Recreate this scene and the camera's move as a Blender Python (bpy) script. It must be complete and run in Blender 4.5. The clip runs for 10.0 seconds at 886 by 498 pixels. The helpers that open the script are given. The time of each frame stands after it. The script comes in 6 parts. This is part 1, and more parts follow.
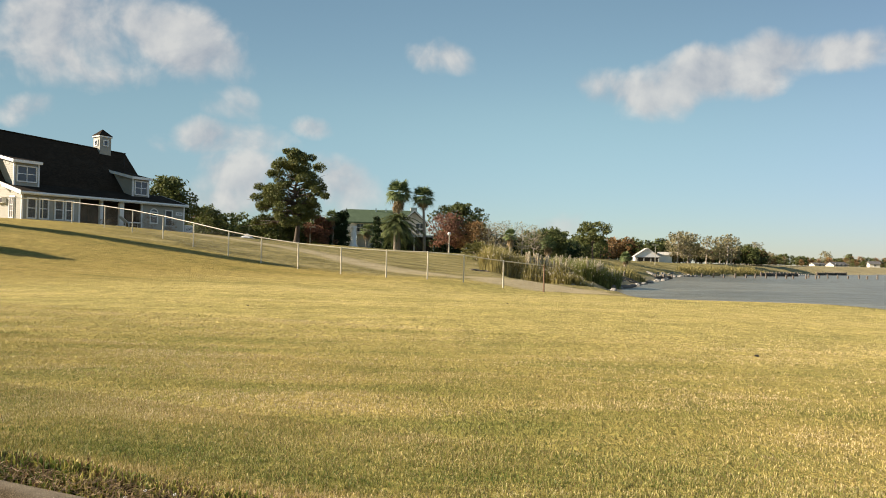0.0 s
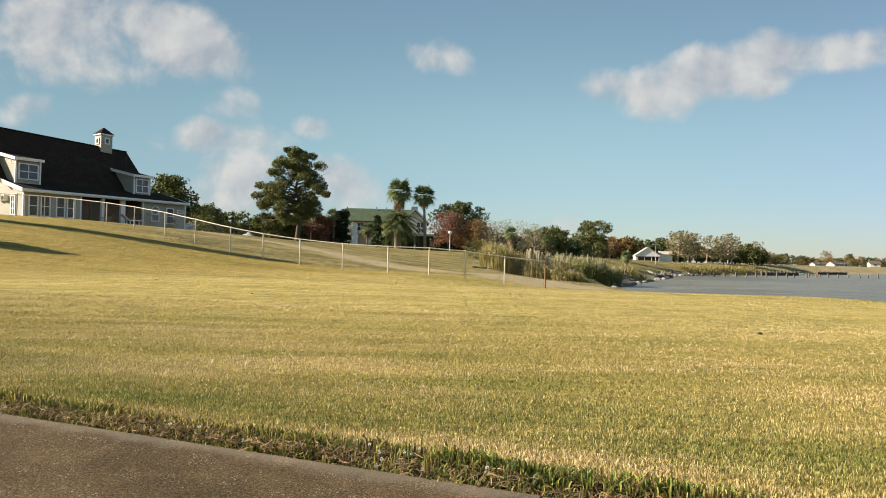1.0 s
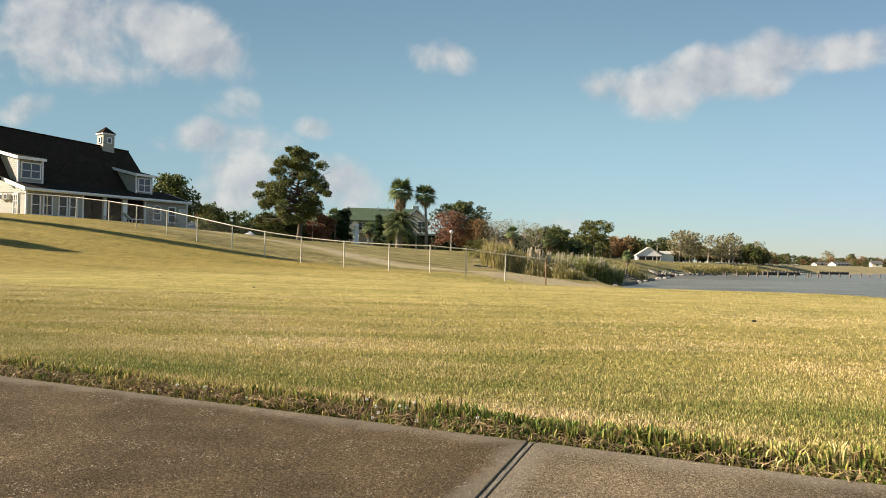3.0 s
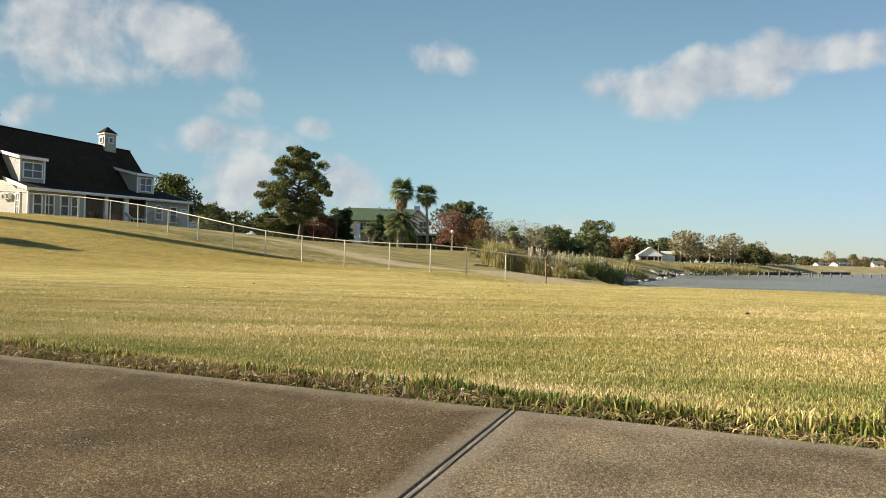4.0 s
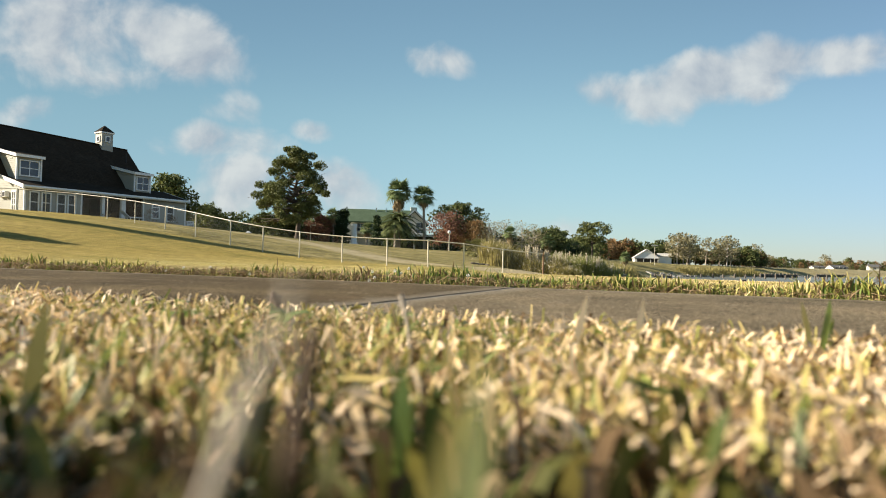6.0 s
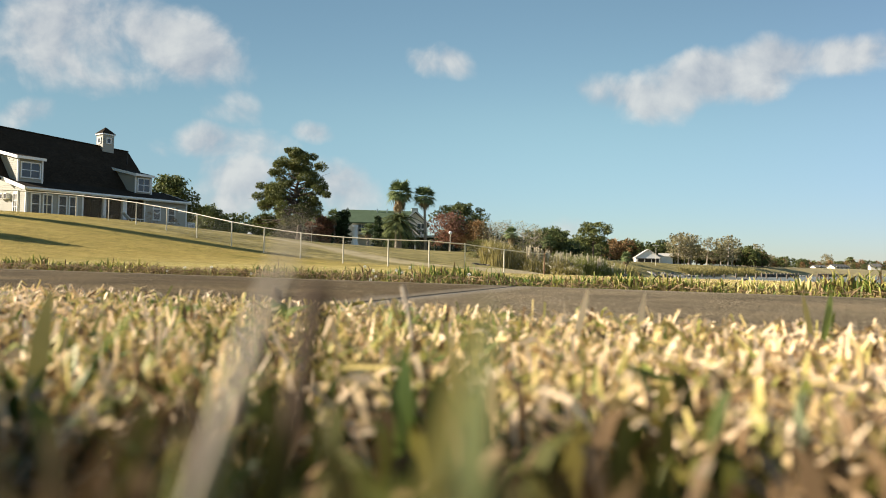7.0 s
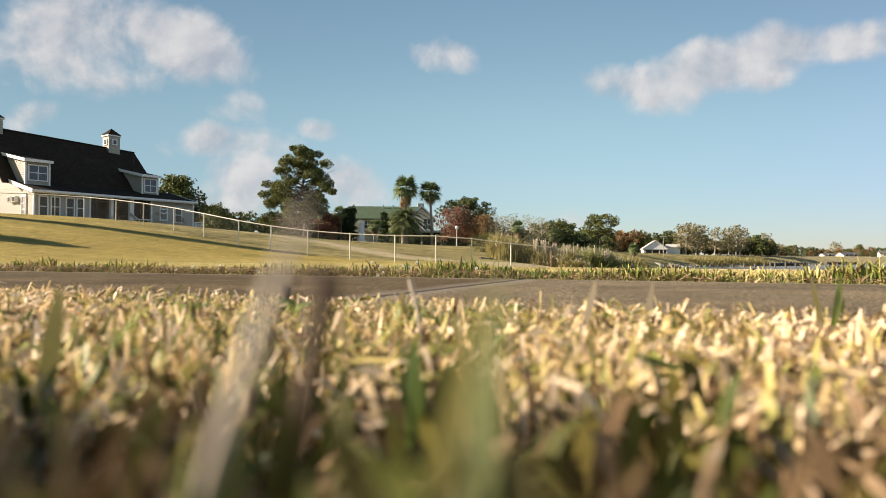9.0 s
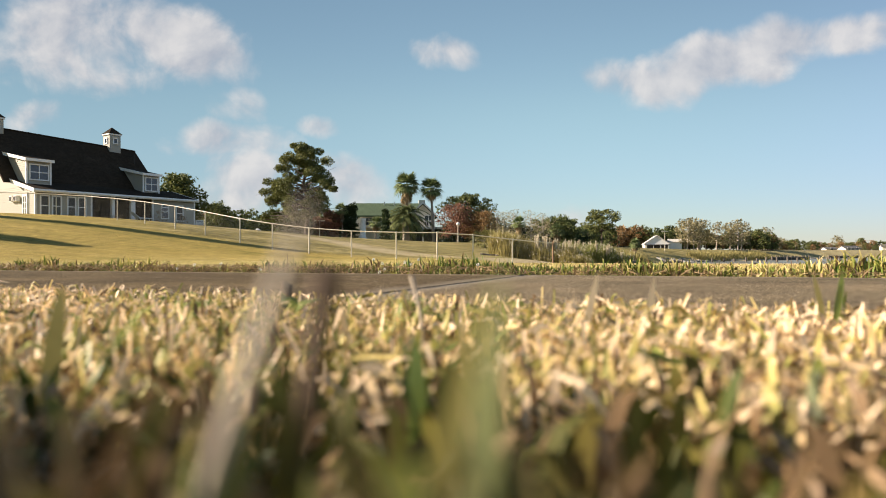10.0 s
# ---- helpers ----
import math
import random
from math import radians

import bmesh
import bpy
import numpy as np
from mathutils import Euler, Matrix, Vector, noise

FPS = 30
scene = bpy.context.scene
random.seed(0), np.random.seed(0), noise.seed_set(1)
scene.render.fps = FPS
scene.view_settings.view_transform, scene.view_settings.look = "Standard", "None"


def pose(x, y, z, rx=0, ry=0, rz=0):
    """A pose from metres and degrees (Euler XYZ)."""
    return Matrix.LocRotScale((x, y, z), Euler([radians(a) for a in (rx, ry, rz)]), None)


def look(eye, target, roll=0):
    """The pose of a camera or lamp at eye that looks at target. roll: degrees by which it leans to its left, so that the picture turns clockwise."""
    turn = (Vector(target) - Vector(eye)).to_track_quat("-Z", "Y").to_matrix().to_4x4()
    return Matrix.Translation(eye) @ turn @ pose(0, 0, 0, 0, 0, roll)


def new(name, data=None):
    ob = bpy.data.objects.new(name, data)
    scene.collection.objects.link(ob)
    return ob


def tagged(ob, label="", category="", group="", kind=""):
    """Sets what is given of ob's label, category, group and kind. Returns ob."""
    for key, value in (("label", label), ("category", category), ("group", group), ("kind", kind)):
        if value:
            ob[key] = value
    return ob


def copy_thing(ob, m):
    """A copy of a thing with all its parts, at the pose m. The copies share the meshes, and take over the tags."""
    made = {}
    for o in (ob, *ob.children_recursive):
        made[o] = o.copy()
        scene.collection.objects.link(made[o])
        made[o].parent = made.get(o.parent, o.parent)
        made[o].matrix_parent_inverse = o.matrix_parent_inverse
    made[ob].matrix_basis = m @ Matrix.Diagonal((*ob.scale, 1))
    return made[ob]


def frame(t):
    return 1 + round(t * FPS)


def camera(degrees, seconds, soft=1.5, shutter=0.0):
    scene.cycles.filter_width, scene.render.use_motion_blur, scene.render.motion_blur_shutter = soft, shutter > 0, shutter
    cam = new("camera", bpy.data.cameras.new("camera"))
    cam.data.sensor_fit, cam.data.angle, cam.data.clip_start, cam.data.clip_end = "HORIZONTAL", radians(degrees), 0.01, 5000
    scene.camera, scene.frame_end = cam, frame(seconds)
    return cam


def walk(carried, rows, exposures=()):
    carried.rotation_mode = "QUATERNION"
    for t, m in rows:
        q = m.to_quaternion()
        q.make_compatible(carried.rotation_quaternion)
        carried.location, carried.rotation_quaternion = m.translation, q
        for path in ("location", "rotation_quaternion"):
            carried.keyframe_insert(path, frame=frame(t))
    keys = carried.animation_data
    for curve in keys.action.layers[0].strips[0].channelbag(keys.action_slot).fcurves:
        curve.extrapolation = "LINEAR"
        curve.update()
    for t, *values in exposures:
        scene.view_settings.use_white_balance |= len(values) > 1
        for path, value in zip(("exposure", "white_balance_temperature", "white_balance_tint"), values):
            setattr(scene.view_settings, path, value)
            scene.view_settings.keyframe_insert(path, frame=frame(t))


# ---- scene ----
cam = camera(64.4, 10.0, soft=0.65)
# a small-sensor lens focused on the path: the grass right at the lens goes soft
cam.data.dof.use_dof, cam.data.dof.focus_distance, cam.data.dof.aperture_fstop = True, 4.0, 9.0
PATH = [
    (0, (0.316, 1.168, 0.769), (0.276, 3.167, 0.797), 1.3),
    (0.5, (0.285, 1.124, 0.645), (0.244, 3.124, 0.672), 1.3),
    (1, (0.268, 1.109, 0.574), (0.227, 3.109, 0.602), 1.3),
    (1.5, (0.258, 1.083, 0.517), (0.215, 3.082, 0.544), 1.3),
    (2, (0.248, 1.056, 0.492), (0.204, 3.056, 0.52), 1.3),
    (2.5, (0.262, 1.028, 0.477), (0.217, 3.027, 0.505), 1.3),
    (2.7, (0.275, 1.018, 0.472), (0.230, 3.017, 0.500), 1.3),
    (3.8, (0.341, 0.947, 0.439), (0.293, 2.946, 0.468), 1.3),
    (4, (0.344, 0.931, 0.402), (0.295, 2.93, 0.431), 1.3),
    (4.5, (0.339, 0.915, 0.289), (0.301, 2.914, 0.32), 1.3),
    (5, (0.333, 0.908, 0.183), (0.294, 2.908, 0.215), 1.3),
    (5.5, (0.328, 0.895, 0.085), (0.288, 2.894, 0.121), 1.4),
    (6, (0.325, 0.886, 0.064), (0.285, 2.886, 0.102), 1.4),
    (7.5, (0.325, 0.885, 0.058), (0.277, 2.884, 0.098), 1.0),
    (8, (0.325, 0.885, 0.058), (0.270, 2.884, 0.094), 0.7),
    (8.5, (0.325, 0.885, 0.058), (0.265, 2.884, 0.088), 0.5),
    (9, (0.325, 0.885, 0.058), (0.263, 2.884, 0.083), 0.2),
    (9.5, (0.325, 0.885, 0.058), (0.261, 2.884, 0.078), 0.0),
    (10, (0.325, 0.885, 0.058), (0.259, 2.884, 0.073), -0.2),
]
walk(cam, [(t, look(eye, target, roll)) for t, eye, target, roll in PATH],
     exposures=[(0, 1.16, 6850, 13), (2.5, 1.17, 6800, 13), (4, 1.19, 6600, 11), (5, 1.20, 6450, 9), (7.5, 1.22, 6650, 12), (8.5, 1.23, 6750, 15), (10, 1.28, 6850, 17)])

# ---------------------------------------------------------------- node helpers
class Nodes:
    """A thin wrapper to write node trees tersely."""

    def __init__(self, tree):
        self.tree = tree

    def add(self, kind):
        return self.tree.nodes.new(kind)

    def put(self, socket, value):
        if isinstance(value, bpy.types.NodeSocket):
            self.tree.links.new(value, socket)
        elif value is not None:
            socket.default_value = value

    def math(self, op, a, b=None, c=None, clamp=False):
        n = self.add("ShaderNodeMath")
        n.operation, n.use_clamp = op, clamp
        for s, v in zip(n.inputs, (a, b, c)):
            self.put(s, v)
        return n.outputs[0]

    def mix(self, fac, a, b, blend="MIX"):
        n = self.add("ShaderNodeMix")
        n.data_type, n.blend_type = "RGBA", blend
        for s, v in ((n.inputs[0], fac), (n.inputs[6], a), (n.inputs[7], b)):
            if isinstance(v, tuple) and len(v) == 3:
                v = (*v, 1)
            self.put(s, v)
        return n.outputs[2]

    def noise(self, vector, scale, detail=3.0, rough=0.55, dist=0.0):
        n = self.add("ShaderNodeTexNoise")
        self.put(n.inputs["Vector"], vector)
        for k, v in (("Scale", scale), ("Detail", detail), ("Roughness", rough), ("Distortion", dist)):
            self.put(n.inputs[k], v)
        return n.outputs[0]

    def ramp(self, fac, stops, mode="LINEAR"):
        n = self.add("ShaderNodeValToRGB")
        n.color_ramp.interpolation = mode
        while len(n.color_ramp.elements) < len(stops):
            n.color_ramp.elements.new(0.5)
        for e, (p, c) in zip(n.color_ramp.elements, stops):
            e.position, e.color = p, (*c, 1) if len(c) == 3 else c
        self.put(n.inputs[0], fac)
        return n.outputs[0]

    def span(self, v, a, b, lo=0.0, hi=1.0, smooth=True):
        n = self.add("ShaderNodeMapRange")
        n.interpolation_type = "SMOOTHSTEP" if smooth else "LINEAR"
        for s, x in zip(n.inputs, (v, a, b, lo, hi)):
            self.put(s, x)
        return n.outputs[0]

    def scaled(self, vector, sx, sy, sz):
        n = self.add("ShaderNodeMapping")
        self.put(n.inputs[0], vector)
        n.inputs[3].default_value = (sx, sy, sz)
        return n.outputs[0]

    def bump(self, height, strength, distance):
        n = self.add("ShaderNodeBump")
        n.inputs["Strength"].default_value, n.inputs["Distance"].default_value = strength, distance
        self.put(n.inputs["Height"], height)
        return n.outputs[0]


# ---------------------------------------------------------------- sky, clouds and sun
SUN_UP, SUN_FROM = 23.0, 271.0     # elevation; compass bearing with +y as north
world = bpy.data.worlds.new("world")
scene.world = world
world.use_nodes = True
N = Nodes(world.node_tree)
world.node_tree.nodes.clear()
sky = N.add("ShaderNodeTexSky")
sky.sky_type, sky.sun_disc = "NISHITA", False
sky.sun_elevation, sky.sun_rotation = radians(SUN_UP), radians(SUN_FROM)
sky.air_density, sky.dust_density, sky.ozone_density = 0.95, 0.15, 1.2
way = N.add("ShaderNodeTexCoord").outputs["Generated"]
sep = N.add("ShaderNodeSeparateXYZ")
N.put(sep.inputs[0], way)
dx, dy, dz = sep.outputs
ahead = N.math("MAXIMUM", dy, 0.08)
cu, cw = N.math("DIVIDE", dx, ahead), N.math("DIVIDE", dz, ahead)
flat = N.add("ShaderNodeCombineXYZ")
N.put(flat.inputs[0], cu), N.put(flat.inputs[1], cw)
# cumulus banks: centre, half sizes, tilt (degrees), weight, in tangents ahead of the eye
BANKS = [(-0.577, 0.313, 0.165, 0.080, -8, 0.95), (-0.432, 0.317, 0.135, 0.055, -17, 0.98), (-0.364, 0.284, 0.078, 0.042, -20, 0.92), (-0.505, 0.258, 0.085, 0.036, 0, 0.80),
         (-0.621, 0.204, 0.060, 0.026, 5, 0.82), (-0.322, 0.215, 0.048, 0.036, -30, 0.74), (-0.340, 0.164, 0.088, 0.032, 0, 0.92), (-0.324, 0.114, 0.064, 0.070, -10, 0.92),
         (-0.158, 0.104, 0.058, 0.042, 0, 0.80), (-0.203, 0.184, 0.042, 0.016, -5, 0.72), (-0.030, 0.288, 0.052, 0.027, -10, 0.84),
         (0.37, 0.272, 0.17, 0.045, 13, 1.15), (0.26, 0.245, 0.085, 0.04, -3, 1.0), (0.50, 0.302, 0.17, 0.032, 9, 1.1), (0.60, 0.315, 0.12, 0.025, 5, 1.0), (0.155, 0.05, 0.05, 0.03, 20, 0.7)]
bank = None
shade = None
for bx, by, rx, ry, turn, weight in BANKS:
    ca, sa = math.cos(radians(turn)), math.sin(radians(turn))
    px, py = N.math("SUBTRACT", cu, bx), N.math("SUBTRACT", cw, by)
    qa = N.math("ADD", N.math("MULTIPLY", px, ca / rx), N.math("MULTIPLY", py, sa / rx))
    qb = N.math("ADD", N.math("MULTIPLY", px, -sa / ry), N.math("MULTIPLY", py, ca / ry))
    r2 = N.math("ADD", N.math("MULTIPLY", qa, qa), N.math("MULTIPLY", qb, qb))
    one = N.math("MULTIPLY", N.math("SUBTRACT", 1.0, N.math("MULTIPLY", r2, 0.55)), weight)
    bank = one if bank is None else N.math("MAXIMUM", bank, one)
puff = N.noise(flat.outputs[0], 11.0, 7.0, 0.52, 0.25)
lit = N.add("ShaderNodeVectorMath")
lit.operation = "ADD"
N.put(lit.inputs[0], flat.outputs[0])
lit.inputs[1].default_value = (-0.014, 0.018, 0)
puff_lit = N.noise(lit.outputs[0], 11.0, 7.0, 0.52, 0.25)
field = N.math("ADD", N.math("MAXIMUM", bank, -0.6), N.math("MULTIPLY", N.math("SUBTRACT", puff, 0.5), 2.05))
cover = N.math("MULTIPLY", N.span(field, 0.30, 0.98), N.span(dy, 0.05, 0.25))
cover = N.math("MULTIPLY", cover, 0.84)
relief = N.math("ADD", N.math("MULTIPLY", N.math("SUBTRACT", puff, puff_lit), 3.2), 0.55, clamp=True)
cloud = N.mix(relief, (2.5, 2.8, 3.2), (4.3, 4.42, 4.38))
high = N.mix(N.span(dz, 0.0, 0.22), (0.56, 0.67, 0.86), (0.92, 1.02, 0.92))
air = N.mix(1.0, sky.outputs[0], high, "MULTIPLY")
# the glow towards the sun is toned down by tinting the sky darker there
air = N.mix(1.0, air, N.mix(N.span(dx, -0.75, 0.15), (0.51, 0.535, 0.555), (1.0, 1.0, 1.0)), "MULTIPLY")
air = N.mix(1.0, air, N.mix(N.span(dx, 0.15, 0.8), (1.0, 1.0, 0.97), (0.82, 0.76, 0.86)), "MULTIPLY")
background = N.add("ShaderNodeBackground")
N.put(background.inputs[0], N.mix(cover, air, cloud))
background.inputs[1].default_value = 0.072
N.put(N.add("ShaderNodeOutputWorld").inputs[0], background.outputs[0])

sun = new("sun", bpy.data.lights.new("sun", "SUN"))
sun.data.energy, sun.data.angle, sun.data.color = 5.0, radians(0.53), (1.0, 0.89, 0.735)
azimuth = radians(SUN_FROM)
sun.matrix_world = look(50 * Vector((math.sin(azimuth) * math.cos(radians(SUN_UP)), math.cos(azimuth) * math.cos(radians(SUN_UP)), math.sin(radians(SUN_UP)))), (0, 0, 0))

# ---------------------------------------------------------------- materials
def material(name, colours, scale=4.0, rough=0.7, bump=0.0, bump_scale=40.0, bump_depth=0.01, metal=0.0, stretch=(1, 1, 1),
             detail=5.0, second=None, coords="Object", island=None, thin=0.0, specular=None):
    """A surface with grain at two scales: colours are ramp stops over noise; second = (scale, colour, amount) stains;
    island = (dark, light) multiplies each piece at random; thin = share of light let thin leaves."""
    m = bpy.data.materials.new(name)
    m.use_nodes = True
    n = Nodes(m.node_tree)
    shader = m.node_tree.nodes["Principled BSDF"]
    co = n.scaled(n.add("ShaderNodeTexCoord").outputs[coords], *stretch)
    fac = n.noise(co, scale, detail)
    if len(colours) == 1:
        c = colours[0]
        colours = [tuple(v * 0.86 for v in c), tuple(min(1, v * 1.12) for v in c)]
    stops = [(0.28 + 0.44 * i / (len(colours) - 1), c) for i, c in enumerate(colours)]
    col = n.ramp(fac, stops)
    if second:
        s2, c2, amount = second
        col = n.mix(n.math("MULTIPLY", n.span(n.noise(co, s2, 6.0, 0.6), 0.45, 0.7), amount), col, c2)
    if island:
        rnd = n.add("ShaderNodeNewGeometry").outputs["Random Per Island"]
        col = n.mix(1.0, col, n.ramp(rnd, [(0, (island[0],) * 3), (1, (island[1],) * 3)]), "MULTIPLY")
    n.put(shader.inputs["Base Color"], col)
    shader.inputs["Roughness"].default_value, shader.inputs["Metallic"].default_value = rough, metal
    if specular is not None:
        shader.inputs["Specular IOR Level"].default_value = specular
    if bump:
        n.put(shader.inputs["Normal"], n.bump(n.noise(co, bump_scale, 5.0, 0.6), bump, bump_depth))
    if thin:
        leaf = n.add("ShaderNodeBsdfTranslucent")
        n.put(leaf.inputs[0], col)
        both = n.add("ShaderNodeMixShader")
        both.inputs[0].default_value = thin
        n.put(both.inputs[1], shader.outputs[0]), n.put(both.inputs[2], leaf.outputs[0])
        n.put(m.node_tree.nodes["Material Output"].inputs[0], both.outputs[0])
    return m


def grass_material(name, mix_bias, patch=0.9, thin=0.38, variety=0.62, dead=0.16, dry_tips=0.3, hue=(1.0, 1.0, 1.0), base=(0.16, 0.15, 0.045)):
    """Winter lawn: each blade its own mix of straw, tan, olive and green, some dead brown; greener in patches."""
    m = bpy.data.materials.new(name)
    m.use_nodes = True
    n = Nodes(m.node_tree)
    shader = m.node_tree.nodes["Principled BSDF"]
    geo = n.add("ShaderNodeNewGeometry")
    rnd, place = geo.outputs["Random Per Island"], geo.outputs["Position"]
    patches = n.noise(n.scaled(place, 0.45, 1.9, 0.1), patch, 5.0, 0.62)
    fine = n.noise(place, 60.0, 2.0)
    f = n.math("ADD", n.math("MULTIPLY", rnd, variety), n.math("MULTIPLY", n.math("SUBTRACT", patches, 0.5), 1.9))
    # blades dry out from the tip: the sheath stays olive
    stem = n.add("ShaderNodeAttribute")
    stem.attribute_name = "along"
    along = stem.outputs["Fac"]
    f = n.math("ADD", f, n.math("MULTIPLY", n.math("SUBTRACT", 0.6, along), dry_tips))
    f = n.math("ADD", f, mix_bias + (0.62 - variety) / 2, clamp=True)
    col = n.ramp(f, [(0.0, (0.82, 0.70, 0.49)), (0.22, (0.68, 0.55, 0.31)), (0.42, (0.53, 0.45, 0.18)), (0.62, (0.35, 0.34, 0.10)),
                     (0.82, (0.18, 0.23, 0.055)), (1.0, (0.095, 0.16, 0.035))])
    # shade between blades is put into the base colour at each root
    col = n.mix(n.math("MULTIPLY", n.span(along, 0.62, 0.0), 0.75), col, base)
    col = n.mix(1.0, col, hue, "MULTIPLY")
    second = n.math("FRACT", n.math("MULTIPLY", rnd, 37.0))
    col = n.mix(n.math("LESS_THAN", second, dead), col, (0.20, 0.125, 0.06))
    col = n.mix(1.0, col, n.ramp(n.math("FRACT", n.math("MULTIPLY", rnd, 91.0)), [(0.0, (0.72, 0.72, 0.72)), (1.0, (1.2, 1.2, 1.2))]), "MULTIPLY")
    col = n.mix(1.0, col, n.ramp(fine, [(0.25, (0.75, 0.75, 0.75)), (0.75, (1.18, 1.18, 1.18))]), "MULTIPLY")
    n.put(shader.inputs["Base Color"], col)
    shader.inputs["Roughness"].default_value = 0.55
    shader.inputs["Specular IOR Level"].default_value = 0.3
    leaf = n.add("ShaderNodeBsdfTranslucent")
    n.put(leaf.inputs[0], col)
    both = n.add("ShaderNodeMixShader")
    both.inputs[0].default_value = thin
    n.put(both.inputs[1], shader.outputs[0]), n.put(both.inputs[2], leaf.outputs[0])
    n.put(m.node_tree.nodes["Material Output"].inputs[0], both.outputs[0])
    return m


def ground_material():
    """Mown lawn seen from afar, with mowing streaks, dry patches, a worn sandy track past the fence and sand at the shore."""
    m = bpy.data.materials.new("lawn_ground")
    m.use_nodes = True
    n = Nodes(m.node_tree)
    shader = m.node_tree.nodes["Principled BSDF"]
    place = n.add("ShaderNodeNewGeometry").outputs["Position"]
    sep = n.add("ShaderNodeSeparateXYZ")
    n.put(sep.inputs[0], place)
    x, y, z = sep.outputs
    big = n.noise(n.scaled(place, 0.45, 1.8, 0.1), 0.16, 5.0, 0.6)
    mid = n.noise(n.scaled(place, 0.8, 1.9, 0.1), 0.9, 4.0, 0.6)
    fine = n.noise(place, 22.0, 3.0, 0.7)
    f = n.math("ADD", n.math("MULTIPLY", big, 0.6), n.math("MULTIPLY", mid, 0.4))
    col = n.ramp(f, [(0.32, (0.66, 0.53, 0.215)), (0.5, (0.52, 0.425, 0.145)), (0.66, (0.34, 0.305, 0.095))])
    # drier, browner hillside grass, with the slope's dimmer light put into the colour
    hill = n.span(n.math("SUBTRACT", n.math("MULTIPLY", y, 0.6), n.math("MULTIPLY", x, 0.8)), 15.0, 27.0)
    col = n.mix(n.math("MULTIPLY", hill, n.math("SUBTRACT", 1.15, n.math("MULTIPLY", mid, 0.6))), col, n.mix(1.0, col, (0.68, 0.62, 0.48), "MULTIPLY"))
    tufts = n.noise(n.scaled(place, 1.0, 0.5, 1.0), 3.2, 7.0, 0.8)
    col = n.mix(1.0, col, n.ramp(tufts, [(0.30, (0.62, 0.64, 0.6)), (0.5, (0.98, 0.98, 0.98)), (0.7, (1.35, 1.33, 1.3))]), "MULTIPLY")
    col = n.mix(1.0, col, n.ramp(fine, [(0.3, (0.45, 0.45, 0.42)), (0.7, (1.45, 1.45, 1.45))]), "MULTIPLY")
    rough_grass = n.ramp(n.noise(n.scaled(place, 0.7, 1.1, 0.1), 0.38, 8.0, 0.75), [(0.34, (0.13, 0.11, 0.036)), (0.5, (0.27, 0.225, 0.085)), (0.66, (0.44, 0.36, 0.165))])
    behind = n.math("ADD", n.math("MULTIPLY", x, 0.12), y)
    col = n.mix(n.math("MULTIPLY", n.span(behind, 34.2, 36.0), n.span(x, -24.0, -14.0)), col, n.mix(1.0, rough_grass, n.ramp(tufts, [(0.30, (0.5, 0.52, 0.5)), (0.5, (1.0, 1.0, 1.0)), (0.7, (1.5, 1.46, 1.4))]), "MULTIPLY"))
    # the track: a band along a line behind the fence
    along = n.math("ADD", n.math("MULTIPLY", x, 0.62), n.math("MULTIPLY", y, 0.785))
    wob = n.math("ADD", along, n.math("MULTIPLY", n.math("SUBTRACT", n.noise(place, 0.25, 3.0), 0.5), 1.6))
    band = n.math("MULTIPLY", n.span(wob, 27.6, 28.8), n.math("SUBTRACT", 1.0, n.span(wob, 29.8, 31.4)))
    band = n.math("MULTIPLY", n.math("MULTIPLY", band, n.span(y, 36.5, 38.5)), n.span(n.noise(place, 0.8, 5.0, 0.7), 0.3, 0.6, 0.45, 1.0))
    sand = n.ramp(n.noise(place, 3.0, 6.0, 0.7), [(0.3, (0.40, 0.325, 0.19)), (0.7, (0.55, 0.455, 0.29))])
    col = n.mix(band, col, sand)
    beach = n.math("MULTIPLY", n.math("SUBTRACT", 1.0, n.span(z, -1.25, -0.95)), n.span(y, 42.0, 46.0))
    bank = n.math("SUBTRACT", 1.0, n.span(z, -1.6, -1.2))
    cove = n.add("ShaderNodeVectorMath")
    cove.operation = "LENGTH"
    off = n.add("ShaderNodeVectorMath")
    off.operation = "SUBTRACT"
    n.put(off.inputs[0], n.scaled(place, 0.55, 1.0, 0.0))
    off.inputs[1].default_value = (2.3, 36.6, 0.0)
    n.put(cove.inputs[0], off.outputs[0])
    patch = n.math("ADD", cove.outputs["Value"], n.math("MULTIPLY", n.math("SUBTRACT", n.noise(place, 0.7, 5.0, 0.6), 0.5), 3.0))
    beach = n.math("MAXIMUM", beach, n.math("SUBTRACT", 1.0, n.span(patch, 1.6, 2.6)))
    col = n.mix(n.math("MAXIMUM", n.math("MULTIPLY", beach, 0.85), bank), col, sand)
    # dry rough grass on the distant shore
    col = n.mix(n.math("MULTIPLY", n.span(y, 170.0, 260.0), 0.8), col, n.ramp(n.noise(place, 0.05, 6.0, 0.7), [(0.3, (0.28, 0.23, 0.12)), (0.7, (0.45, 0.375, 0.21))]))
    # bare soil next to the path, shade between the blades put into its colour
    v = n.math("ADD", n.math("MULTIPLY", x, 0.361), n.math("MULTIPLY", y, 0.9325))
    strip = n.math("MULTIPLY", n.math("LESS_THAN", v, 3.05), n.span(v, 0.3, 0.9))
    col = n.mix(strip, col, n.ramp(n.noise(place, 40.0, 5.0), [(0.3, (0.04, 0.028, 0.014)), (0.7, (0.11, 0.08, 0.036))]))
    close = n.math("MULTIPLY", n.span(v, 10.0, 5.5), n.math("GREATER_THAN", v, 3.05))
